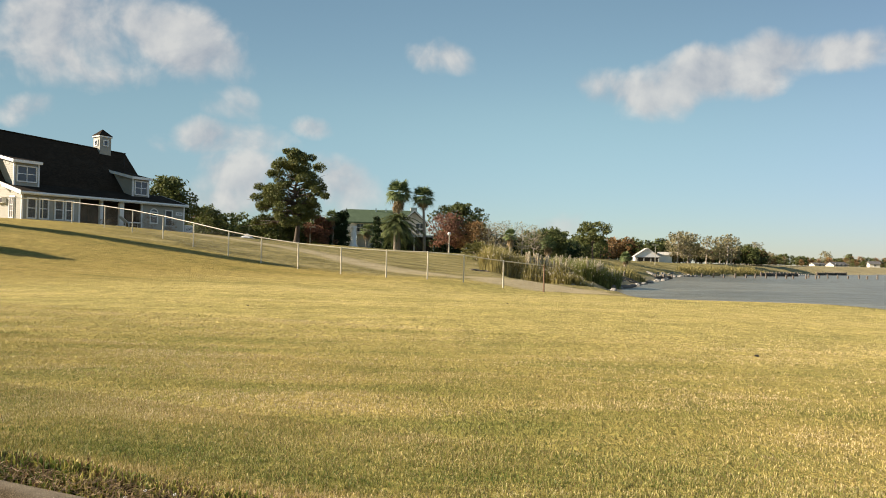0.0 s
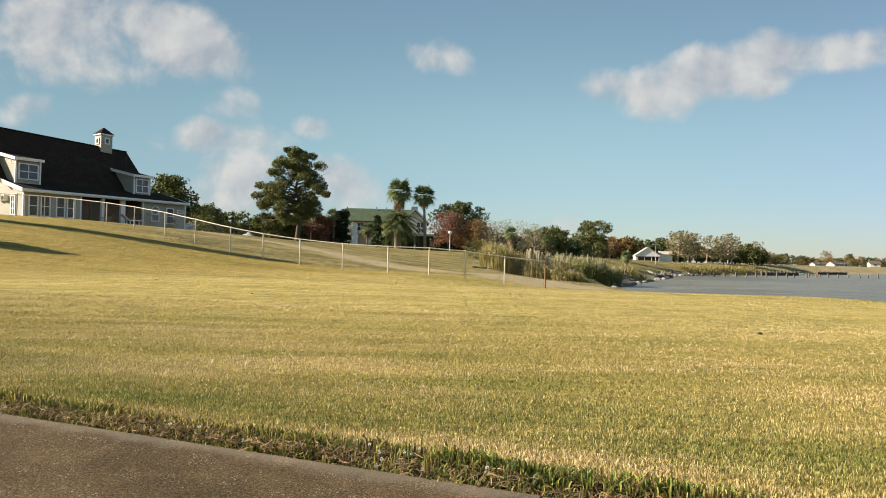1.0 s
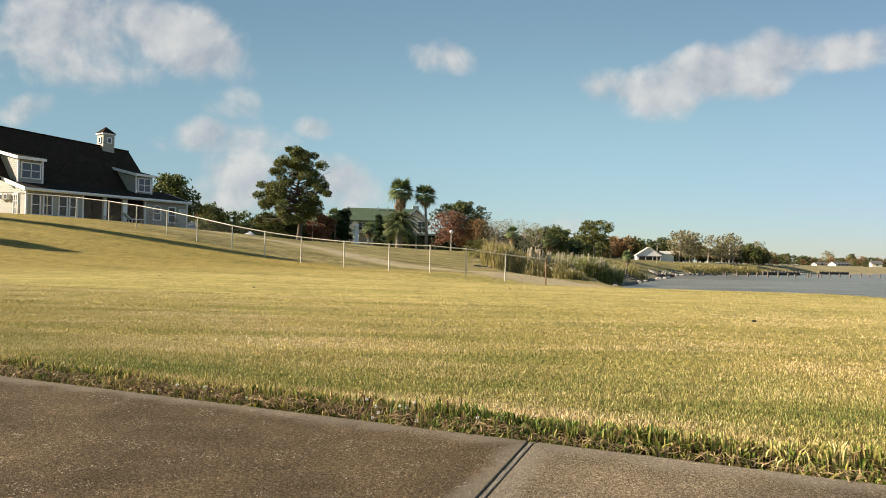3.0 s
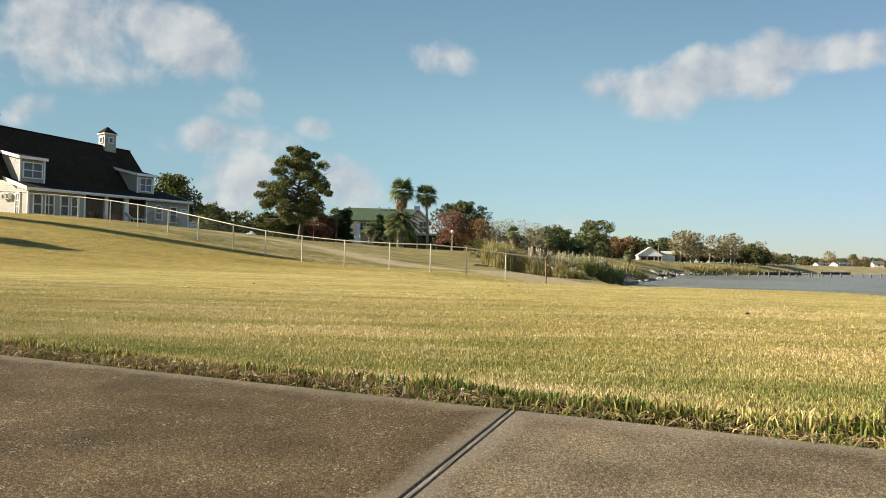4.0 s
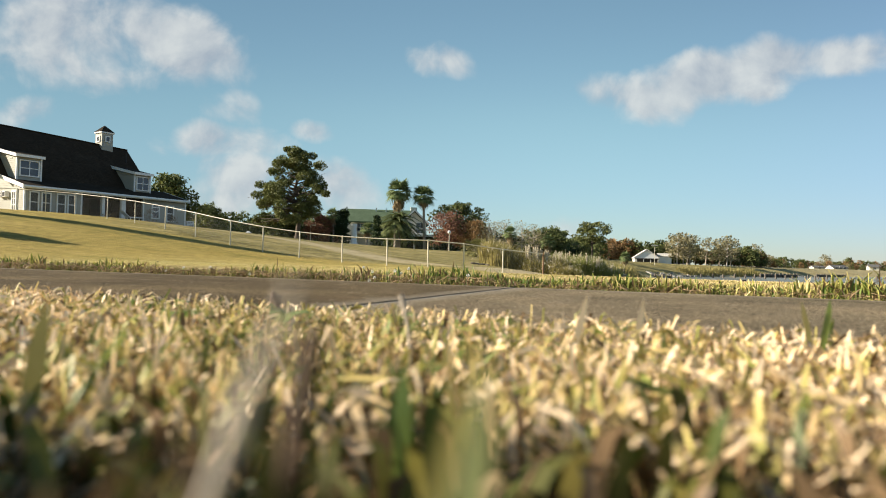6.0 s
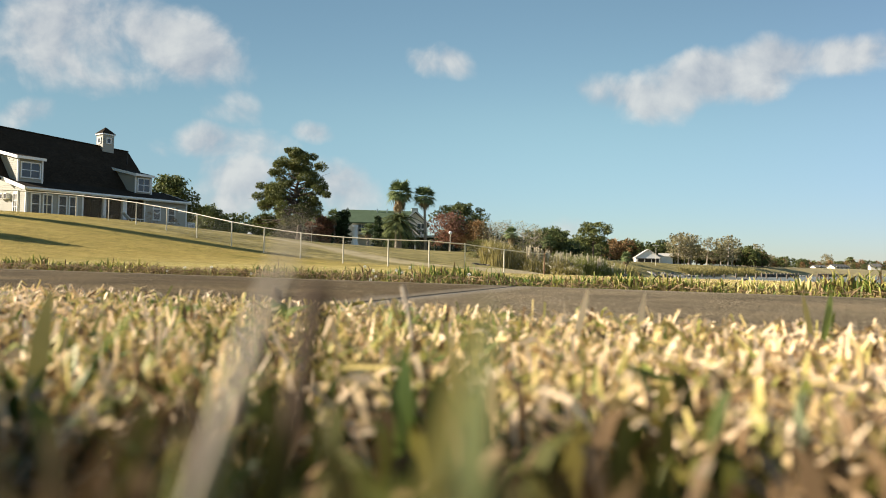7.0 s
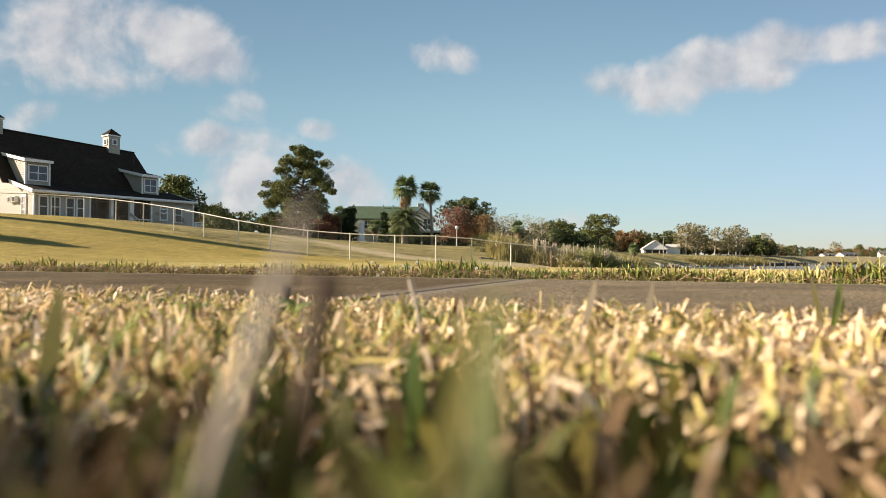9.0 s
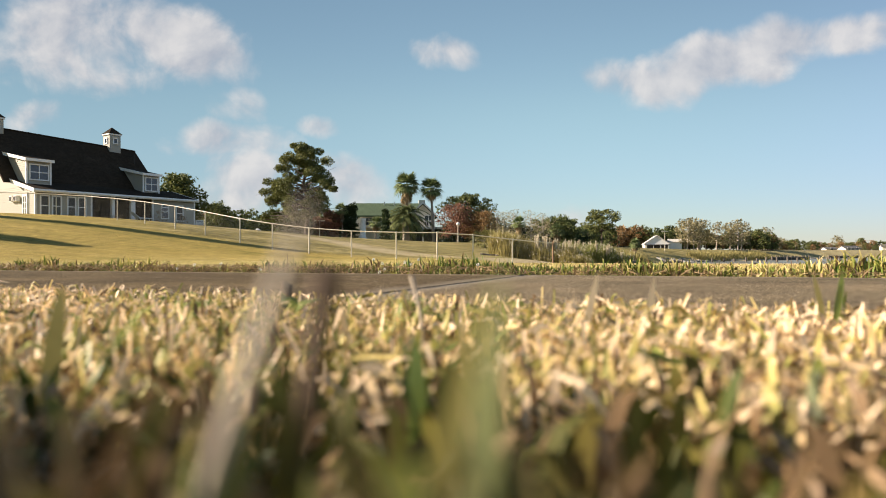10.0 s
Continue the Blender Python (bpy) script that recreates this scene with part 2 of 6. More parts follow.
    turf = n.ramp(n.noise(place, 90.0, 4.0, 0.7), [(0.32, (0.15, 0.132, 0.034)), (0.55, (0.38, 0.32, 0.095)), (0.75, (0.58, 0.49, 0.18))])
    turf = n.mix(1.0, turf, n.ramp(mid, [(0.36, (1.22, 1.12, 1.1)), (0.64, (0.62, 0.72, 0.55))]), "MULTIPLY")
    col = n.mix(n.math("MULTIPLY", close, 0.8), col, turf)
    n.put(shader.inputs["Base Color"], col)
    shader.inputs["Roughness"].default_value = 0.95
    shader.inputs["Specular IOR Level"].default_value = 0.1
    n.put(shader.inputs["Normal"], n.bump(n.math("ADD", tufts, n.math("MULTIPLY", fine, 0.22)), 1.0, 0.16))
    return m


def concrete_material(name, tone, stain=(1.0, 1.0, 1.0)):
    """Old exposed-aggregate pavement: brown-grey, pebbled, with pale worn chips, dark stains and smooth pale slab margins."""
    m = bpy.data.materials.new(name)
    m.use_nodes = True
    n = Nodes(m.node_tree)
    shader = m.node_tree.nodes["Principled BSDF"]
    co = n.add("ShaderNodeTexCoord").outputs["Object"]
    rnd = n.add("ShaderNodeObjectInfo").outputs["Random"]
    grain = n.noise(co, 300.0, 4.0, 0.85)
    cell = n.add("ShaderNodeTexVoronoi")
    n.put(cell.inputs["Vector"], co)
    cell.inputs["Scale"].default_value = 420.0
    speck = n.add("ShaderNodeSeparateColor")
    n.put(speck.inputs[0], cell.outputs["Color"])
    wide = n.noise(co, 2.2, 6.0, 0.62)
    col = n.ramp(grain, [(0.42, (0.022, 0.017, 0.011)), (0.5, (0.12, 0.094, 0.064)), (0.58, (0.36, 0.29, 0.205))])
    col = n.mix(0.5, col, n.ramp(speck.outputs[0], [(0.0, (0.020, 0.015, 0.010)), (0.45, (0.10, 0.079, 0.054)), (0.8, (0.21, 0.17, 0.118)), (1.0, (0.60, 0.51, 0.38))]))
    col = n.mix(1.0, col, n.ramp(wide, [(0.32, (0.615 * tone, 0.60 * tone, 0.53 * tone)), (0.5, (tone, 0.97 * tone, 0.87 * tone)), (0.70, (1.5 * tone, 1.44 * tone, 1.25 * tone))]), "MULTIPLY")
    col = n.mix(n.math("MULTIPLY", n.span(n.noise(co, 5.0, 5.0, 0.65), 0.56, 0.68), 0.3), col, (0.24, 0.17, 0.115))
    col = n.mix(1.0, col, stain, "MULTIPLY")
    col = n.mix(1.0, col, n.ramp(n.noise(co, 95.0, 3.0, 0.7), [(0.36, (0.62, 0.61, 0.58)), (0.62, (1.22, 1.22, 1.22))]), "MULTIPLY")
    chips = n.add("ShaderNodeTexVoronoi")
    n.put(chips.inputs["Vector"], co)
    chips.inputs["Scale"].default_value = 120.0
    chip = n.math("MULTIPLY", n.math("LESS_THAN", chips.outputs["Distance"], 0.23), n.span(n.noise(co, 11.0, 5.0), 0.54, 0.60))
    col = n.mix(n.math("MULTIPLY", chip, 0.8), col, (0.55, 0.48, 0.37))
    # trowelled margin
    sep = n.add("ShaderNodeSeparateXYZ")
    n.put(sep.inputs[0], co)
    edge = n.math("ABSOLUTE", sep.outputs[1])
    rag = n.math("ADD", edge, n.math("MULTIPLY", n.math("SUBTRACT", n.noise(co, 7.0, 5.0), 0.5), 0.16))
    ends = n.math("ADD", n.math("ABSOLUTE", n.math("ADD", sep.outputs[0], n.math("MULTIPLY", sep.outputs[1], 0.054))), n.math("MULTIPLY", n.math("SUBTRACT", n.noise(co, 7.0, 5.0), 0.5), 0.10))
    rim = n.math("MAXIMUM", n.span(rag, 0.50, 0.60), n.span(ends, 1.75, 1.81))
    col = n.mix(n.math("MULTIPLY", rim, 0.42), col, n.ramp(grain, [(0.3, (0.24, 0.205, 0.155)), (0.7, (0.38, 0.33, 0.26))]))
    n.put(shader.inputs["Base Color"], col)
    shader.inputs["Roughness"].default_value = 1.0
    shader.inputs["Specular IOR Level"].default_value = 0.08
    h = n.math("ADD", grain, n.math("MULTIPLY", speck.outputs[1], 0.12))
    n.put(shader.inputs["Normal"], n.bump(h, 0.6, 0.004))
    return m


def water_material():
    m = bpy.data.materials.new("bay_water")
    m.use_nodes = True
    n = Nodes(m.node_tree)
    shader = m.node_tree.nodes["Principled BSDF"]
    place = n.add("ShaderNodeNewGeometry").outputs["Position"]
    big = n.noise(n.scaled(place, 0.25, 1.0, 1.0), 0.12, 5.0, 0.6)
    # light and dark of the ripples are put into the water's colour
    chop = n.math("ADD", n.math("MULTIPLY", big, 0.45), n.math("MULTIPLY", n.noise(n.scaled(place, 0.35, 1.0, 1.0), 0.5, 7.0, 0.75), 0.55))
    n.put(shader.inputs["Base Color"], n.ramp(chop, [(0.38, (0.10, 0.094, 0.066)), (0.5, (0.155, 0.146, 0.108)), (0.62, (0.25, 0.235, 0.18))]))
    shader.inputs["Roughness"].default_value = 0.28
    shader.inputs["Specular IOR Level"].default_value = 0.06
    ripple = n.math("ADD", n.noise(n.scaled(place, 0.5, 1.2, 1.0), 0.8, 5.0, 0.7), n.math("MULTIPLY", n.noise(n.scaled(place, 0.3, 1.0, 1.0), 0.35, 3.0), 2.0))
    n.put(shader.inputs["Normal"], n.bump(ripple, 1.0, 0.3))
    return m


def glass_material():
    m = bpy.data.materials.new("window_glass")
    m.use_nodes = True
    n = Nodes(m.node_tree)
    shader = m.node_tree.nodes["Principled BSDF"]
    place = n.add("ShaderNodeNewGeometry").outputs["Position"]
    n.put(shader.inputs["Base Color"], n.ramp(n.noise(place, 1.5, 3.0), [(0.3, (0.02, 0.024, 0.03)), (0.7, (0.05, 0.055, 0.06))]))
    shader.inputs["Roughness"].default_value = 0.06
    n.put(shader.inputs["Normal"], n.bump(n.noise(place, 3.0, 2.0), 0.15, 0.01))
    return m


def shingle_material(name, a, b):
    m = material(name, [a, b], scale=9.0, rough=1.0, specular=0.04, bump=0.5, bump_scale=30.0, second=(0.8, tuple(v * 1.35 for v in b), 0.4))
    n = Nodes(m.node_tree)
    co = n.add("ShaderNodeTexCoord").outputs["Object"]
    bricks = n.add("ShaderNodeTexBrick")
    n.put(bricks.inputs["Vector"], co)
    bricks.inputs["Scale"].default_value = 3.2
    for k, v in (("Color1", (0.8, 0.8, 0.8, 1)), ("Color2", (1.15, 1.15, 1.15, 1)), ("Mortar", (0.55, 0.55, 0.55, 1))):
        bricks.inputs[k].default_value = v
    shader = m.node_tree.nodes["Principled BSDF"]
    old = shader.inputs["Base Color"].links[0].from_socket
    n.put(shader.inputs["Base Color"], n.mix(1.0, old, bricks.outputs[0], "MULTIPLY"))
    return m


GROUND, WATER, GLASS = ground_material(), water_material(), glass_material()
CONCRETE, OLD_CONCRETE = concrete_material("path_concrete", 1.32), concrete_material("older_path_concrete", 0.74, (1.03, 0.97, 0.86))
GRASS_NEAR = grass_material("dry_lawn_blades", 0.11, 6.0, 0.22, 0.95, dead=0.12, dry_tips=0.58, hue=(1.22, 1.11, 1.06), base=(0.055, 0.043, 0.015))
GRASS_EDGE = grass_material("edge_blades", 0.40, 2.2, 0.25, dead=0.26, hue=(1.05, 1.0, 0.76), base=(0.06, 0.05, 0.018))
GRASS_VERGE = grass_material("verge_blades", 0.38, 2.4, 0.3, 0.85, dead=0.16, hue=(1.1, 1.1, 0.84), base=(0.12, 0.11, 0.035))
# the clump's hue and base are lowered to carry the shade there
SHADED_CLUMP = grass_material("shaded_clump_blades", 0.52, 9.0, 0.12, 0.45, dead=0.42, dry_tips=0.05, hue=(0.47, 0.42, 0.29), base=(0.03, 0.021, 0.008))
GRASS_LAWN, GRASS_TUFT = grass_material("lawn_blades", 0.05, 0.9, 0.12, 0.45, dead=0.06, dry_tips=0.22, hue=(0.98, 0.93, 0.82), base=(0.24, 0.205, 0.06)), grass_material("lawn_tufts", 0.05, 0.9, 0.12, 0.35, 0.05, 0.22, (1.0, 0.94, 0.82), (0.27, 0.23, 0.065))
GRASS_FRONT = grass_material("green_lawn_blades", 0.25, 0.9, 0.14, 0.75, dead=0.07, dry_tips=0.38, hue=(0.98, 0.97, 0.82), base=(0.14, 0.13, 0.038))
STRIP = material("weathered_joint_board", [(0.04, 0.032, 0.024), (0.21, 0.18, 0.14), (0.44, 0.39, 0.31)], 16.0, 0.95, 0.9, 40.0, 0.006, stretch=(14, 0.5, 14))
STEEL = material("galvanised_steel", [(0.56, 0.51, 0.39), (0.66, 0.61, 0.48)], 6.0, 0.5, second=(1.3, (0.46, 0.40, 0.29), 0.4))
WIRE = material("galvanised_wire", [(0.32, 0.31, 0.29), (0.42, 0.41, 0.38)], 6.0, 0.5, metal=0.5)
RUST = material("rusty_pipe", [(0.16, 0.09, 0.05), (0.28, 0.17, 0.10)], 9.0, 0.85)
SIDING = material("grey_green_siding", [(0.33, 0.317, 0.262), (0.385, 0.37, 0.31)], 3.0, 0.7, 0.2, 40.0, stretch=(1, 1, 6), second=(0.7, (0.36, 0.345, 0.285), 0.4))
WHITE = material("white_trim_paint", [(0.74, 0.73, 0.68), (0.84, 0.83, 0.79)], 5.0, 0.55, 0.1, 60.0, second=(1.5, (0.62, 0.60, 0.53), 0.35))
ROOF = shingle_material("dark_shingles", (0.030, 0.022, 0.015), (0.054, 0.041, 0.029))
GREEN_ROOF = shingle_material("green_shingles", (0.085, 0.125, 0.075), (0.13, 0.175, 0.11))
GREY_ROOF = shingle_material("grey_shingles", (0.11, 0.11, 0.11), (0.17, 0.165, 0.16))
PALE_ROOF = shingle_material("pale_roofing", (0.50, 0.48, 0.43), (0.62, 0.60, 0.55))
STUCCO = material("cream_stucco", [(0.58, 0.55, 0.46), (0.68, 0.65, 0.56)], 2.0, 0.85, 0.2, 50.0, second=(0.6, (0.48, 0.45, 0.37), 0.4))
# brown porch boards, the recess's shade put into the colour
SHADED_BROWN = material("shaded_brown_boards", [(0.05, 0.036, 0.026), (0.085, 0.062, 0.045)], 3.0, 0.9, 0.3, 30.0, stretch=(6, 1, 1))
SCREEN = material("insect_screen", [(0.055, 0.053, 0.045), (0.095, 0.09, 0.078)], 1.2, 0.6, second=(0.5, (0.13, 0.125, 0.11), 0.5))
DARK = material("dark_opening", [(0.025, 0.022, 0.02), (0.045, 0.04, 0.035)], 2.0, 0.9)
BARK = material("grey_brown_bark", [(0.055, 0.042, 0.032), (0.13, 0.10, 0.075)], 5.0, 0.95, 0.9, 14.0, 0.05, stretch=(1, 1, 0.25))
PALM_BARK = material("palm_trunk_bark", [(0.25, 0.21, 0.165), (0.44, 0.39, 0.32)], 7.0, 0.95, 0.8, 12.0, 0.04, stretch=(0.5, 0.5, 3))
PALE_BARK = material("pale_twigs", [(0.30, 0.255, 0.20), (0.46, 0.40, 0.33)], 5.0, 0.95)
LOG = material("driftwood", [(0.10, 0.08, 0.06), (0.24, 0.20, 0.16)], 4.0, 0.95, 0.8, 15.0, 0.03, stretch=(0.3, 1, 1))
ROCK = material("grey_riprap", [(0.20, 0.19, 0.17), (0.40, 0.38, 0.34)], 2.5, 0.95, 0.8, 9.0, 0.05, second=(1.0, (0.10, 0.09, 0.08), 0.6))


def foliage(name, a, b, c, thin=0.25):
    return material(name, [a, b, c], 1.4, 0.6, island=(0.75, 1.85), thin=thin, specular=0.2)


PINE = foliage("pine_needles", (0.05, 0.062, 0.018), (0.095, 0.105, 0.032), (0.165, 0.165, 0.055), 0.2)
OAK = foliage("oak_leaves", (0.040, 0.055, 0.019), (0.078, 0.094, 0.031), (0.14, 0.148, 0.052))
CYPRESS = foliage("cypress_leaves", (0.016, 0.030, 0.012), (0.028, 0.045, 0.017), (0.045, 0.062, 0.022))
PALM = foliage("palm_leaves", (0.07, 0.10, 0.036), (0.13, 0.165, 0.066), (0.24, 0.27, 0.14), 0.3)
DATE = foliage("date_palm_leaves", (0.05, 0.066, 0.024), (0.09, 0.11, 0.04), (0.16, 0.175, 0.07))
YELLOW_PALM = foliage("yellowing_fans", (0.075, 0.075, 0.024), (0.12, 0.115, 0.038), (0.20, 0.175, 0.07), 0.3)
PALM_DRY = foliage("dry_palm_leaves", (0.16, 0.11, 0.055), (0.25, 0.185, 0.10), (0.34, 0.26, 0.15), 0.3)
RED = foliage("red_autumn_leaves", (0.105, 0.052, 0.036), (0.16, 0.078, 0.05), (0.23, 0.135, 0.085), 0.35)
RUSSET = foliage("russet_leaves", (0.12, 0.075, 0.032), (0.19, 0.115, 0.05), (0.26, 0.165, 0.08), 0.35)
TAN_LEAF = foliage("fading_leaves", (0.14, 0.125, 0.065), (0.20, 0.178, 0.095), (0.28, 0.245, 0.14), 0.35)
REED = foliage("reed_leaves", (0.145, 0.128, 0.041), (0.25, 0.215, 0.08), (0.39, 0.335, 0.145), 0.4)
REED_GREEN = foliage("green_reeds", (0.11, 0.125, 0.035), (0.18, 0.19, 0.06), (0.28, 0.27, 0.10), 0.4)
PLUME = foliage("pampas_plumes", (0.42, 0.38, 0.29), (0.50, 0.45, 0.35), (0.58, 0.53, 0.43), 0.4)
THATCH = foliage("dead_thatch", (0.15, 0.095, 0.05), (0.26, 0.18, 0.095), (0.40, 0.29, 0.16), 0.2)

# ---------------------------------------------------------------- mesh helpers
def mesh_of(name, verts, quads, mat, smooth=False):
    """A mesh from arrays: verts (n, 3) and faces (m, k)."""
    verts, quads = np.asarray(verts, np.float32), np.asarray(quads, np.int32)
    me = bpy.data.meshes.new(name)
    count, k = quads.shape
    me.vertices.add(len(verts)), me.loops.add(count * k), me.polygons.add(count)
    me.vertices.foreach_set("co", verts.ravel())
    me.loops.foreach_set("vertex_index", quads.ravel())
    me.polygons.foreach_set("loop_start", np.arange(0, count * k, k, dtype=np.int32))
    me.polygons.foreach_set("use_smooth", np.full(count, smooth))
    me.materials.append(mat)
    me.update(calc_edges=True)
    return me


def link_bm(name, bm, mat, smooth=False):
    me = bpy.data.meshes.new(name)
    bmesh.ops.recalc_face_normals(bm, faces=bm.faces)
    for f in bm.faces:
        f.smooth = smooth
    bm.to_mesh(me)
    bm.free()
    me.materials.append(mat)
    return me


def part(name, bm, mat, parent, label="", smooth=False):
    """Links a bmesh (or a ready mesh) as one object under a thing or a part."""
    ob = new(name, bm if isinstance(bm, bpy.types.Mesh) else link_bm(name, bm, mat, smooth))
    ob.parent = parent
    return tagged(ob, label)


def thing(name, label, category, m=None, group="", kind=""):
    ob = new(name)
    ob.empty_display_size = 0.2
    if m is not None:
        ob.matrix_world = m
    return tagged(ob, label, category, group, kind)


def add_box(bm, x0, x1, y0, y1, z0, z1, bevel=0.0):
    vs = [bm.verts.new((x, y, z)) for z in (z0, z1) for x, y in ((x0, y0), (x1, y0), (x1, y1), (x0, y1))]
    fs = [bm.faces.new([vs[i] for i in q]) for q in ((3, 2, 1, 0), (4, 5, 6, 7), (0, 1, 5, 4), (1, 2, 6, 5), (2, 3, 7, 6), (3, 0, 4, 7))]
    if bevel:
        edges = list({e for f in fs for e in f.edges})
        bmesh.ops.bevel(bm, geom=edges, offset=bevel, segments=1, affect="EDGES")
    return bm


def box(x0, x1, y0, y1, z0, z1, bevel=0.0):
    return add_box(bmesh.new(), x0, x1, y0, y1, z0, z1, bevel)


def prism(profile, a, b, axis="x"):
    """A solid from a closed profile of (p, z) pairs, drawn out from a to b along x (profile in y, z) or y (profile in x, z)."""
    bm = bmesh.new()
    ends = []
    for q in (a, b):
        ends.append([bm.verts.new((q, p, z) if axis == "x" else (p, q, z)) for p, z in profile])
    bm.faces.new(ends[0])
    bm.faces.new(ends[1][::-1])
    k = len(profile)
    for i in range(k):
        bm.faces.new((ends[0][i], ends[0][(i + 1) % k], ends[1][(i + 1) % k], ends[1][i]))
    return bm


def tube_arrays(points, radii, sides=6):
    """Vertices and quads of a tapered tube along points."""
    pts, radii = np.asarray(points, float), np.asarray(radii, float)
    t = np.gradient(pts, axis=0)
    t /= np.linalg.norm(t, axis=1)[:, None] + 1e-9
    ref = np.where(np.abs(t[:, 2:3]) > 0.9, np.array([[1.0, 0, 0]]), np.array([[0, 0, 1.0]]))
    a = np.cross(t, ref)
    a /= np.linalg.norm(a, axis=1)[:, None] + 1e-9
    b = np.cross(t, a)
    ang = np.linspace(0, 2 * math.pi, sides, endpoint=False)
    ring = (np.cos(ang)[None, :, None] * a[:, None] + np.sin(ang)[None, :, None] * b[:, None]) * radii[:, None, None] + pts[:, None]
    i, j = np.meshgrid(np.arange(len(pts) - 1), np.arange(sides), indexing="ij")
    q = np.stack([i * sides + j, i * sides + (j + 1) % sides, (i + 1) * sides + (j + 1) % sides, (i + 1) * sides + j], -1)
    return ring.reshape(-1, 3), q.reshape(-1, 4)


def joined(pieces):
    vs, qs, n = [], [], 0
    for v, q in pieces:
        vs.append(v), qs.append(q + n)
        n += len(v)
    return np.concatenate(vs), np.concatenate(qs)


# ---------------------------------------------------------------- the lie of the land
SHORE_Y = (-200, -20, 8, 20, 24, 29, 36, 42, 46, 50, 62, 80, 105, 115, 122, 140, 153, 166, 213, 260, 330, 600, 1500, 4500)
SHORE_X = (60, 18, 14.6, 13.0, 12.4, 11.4, 10.4, 9.6, 9.3, 9.9, 14, 21, 31, 34, 36, 46, 56, 70, 105, 149, 207, 420, 1050, 3100)
WATER_Z = -1.62
PATH_DIR, PATH_SIDE = np.array((0.9325, -0.361)), np.array((0.361, 0.9325))


def smooth_step(v, a, b):
    t = np.clip((v - a) / (b - a), 0, 1)
    return t * t * (3 - 2 * t)


def land(x, y):
    """Height of the ground: a lawn that falls gently to the bay and climbs to the house, with a plateau behind the fence."""
    x, y = np.asarray(x, float), np.asarray(y, float)
    s = -0.8 * x + 0.6 * (y - 1.5 * np.logaddexp(0, (y - 44) / 1.5))
    rise = 0.166 * 2.4 * np.logaddexp(0, (s - 25.4) / 2.4)
    rise = 2.98 - 0.5 * np.logaddexp(0, (2.98 - rise) / 0.5)
    rise = np.maximum(rise, 0) * smooth_step(s, 8, 24)
    z = -0.009 * np.clip(y - 3, 0, 24) + rise - 0.012 - (0.010 * np.maximum(x - 1, 0) + 0.010 * np.maximum(x - 6, 0)) * smooth_step(y, 6, 14) * (1 - smooth_step(y, 36, 44)) - 0.48 * smooth_step(y, 21.5, 30.5) * (1 - smooth_step(s, 16.5, 21)) * (1 - smooth_step(y, 36, 44))
    z = z - 0.62 * smooth_step(y, 37, 46) * smooth_step(x, 2.5, 5.5)
    inland = np.interp(y, SHORE_Y, SHORE_X) - x
    plateau = 1.45 + 0.9 * smooth_step(-x, -6, 24) + 0.002 * np.clip(y - 100, 0, 300) + 0.5 * smooth_step(-x, 24, 60)
    plateau = plateau - 0.6 * smooth_step(x, 26, 60)
    plateau = -0.8 + (plateau + 0.8) * smooth_step(inland, 0, 20)
    z = z + (plateau - z) * smooth_step(y, 50, 92)
    z = z + 0.05 * np.sin(x * 0.31 + 0.4) * np.sin(y * 0.23) * smooth_step(y, 8, 20)
    bank = 1.3 + 1.7 * smooth_step(y, 44, 60) + 2.0 * smooth_step(y, 100, 150)
    z = np.where(inland < bank, -2.4 + (z + 2.4) * smooth_step(inland, -0.6, bank), z)
    v = x * PATH_SIDE[0] + y * PATH_SIDE[1]
    cut = smooth_step(v, 1.45, 1.58) * (1 - smooth_step(v, 2.86, 2.99))
    return z - 0.05 * cut


def land_at(x, y):
    return float(land(x, y))


def ground_sheet():
    u = np.linspace(-1, 1, 251)
    xs = 3.0 * np.sinh(u * 8.0) * 1.0
    ys = 1.6 + 3.0 * np.sinh(u * 8.0)
    gx, gy = np.meshgrid(xs, ys, indexing="ij")
    v = np.stack([gx, gy, land(gx, gy)], -1).reshape(-1, 3)
    k = len(u)
    i, j = np.meshgrid(np.arange(k - 1), np.arange(k - 1), indexing="ij")
    q = np.stack([i * k + j, (i + 1) * k + j, (i + 1) * k + j + 1, i * k + j + 1], -1).reshape(-1, 4)
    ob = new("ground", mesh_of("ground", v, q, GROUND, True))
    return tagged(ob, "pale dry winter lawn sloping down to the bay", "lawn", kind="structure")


ground_sheet()
bm = bmesh.new()
bm.faces.new([bm.verts.new(p) for p in ((-20, -4500, WATER_Z), (4500, -4500, WATER_Z), (4500, 4500, WATER_Z), (-20, 4500, WATER_Z))])
tagged(new("water", link_bm("water", bm, WATER)), "grey-brown choppy water of a wide bay", "water", kind="structure")


# ---------------------------------------------------------------- the path: slabs with a board in the joint
def on_path(u, v):
    return PATH_DIR * u + PATH_SIDE * v


PATH_TURN = math.degrees(math.atan2(PATH_DIR[1], PATH_DIR[0]))
pavement = thing("pavement", "brown-grey exposed-aggregate concrete garden path between lawns", "path", kind="structure")
SLAB, JOINT_U, SKEW = 3.66, -0.529, -0.054
bm = box(-SLAB / 2 + 0.0095, SLAB / 2 - 0.0095, -0.615, 0.615, -0.10, 0.0, 0.003)
for v in bm.verts:
    v.co.x += SKEW * v.co.y
slab_mesh = link_bm("slab", bm, CONCRETE)
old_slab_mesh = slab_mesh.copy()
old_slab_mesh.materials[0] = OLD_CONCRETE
board_mesh = link_bm("joint_board", box(-0.0062, 0.0062, -0.612, 0.612, -0.09, -0.001, 0.0015), STRIP)
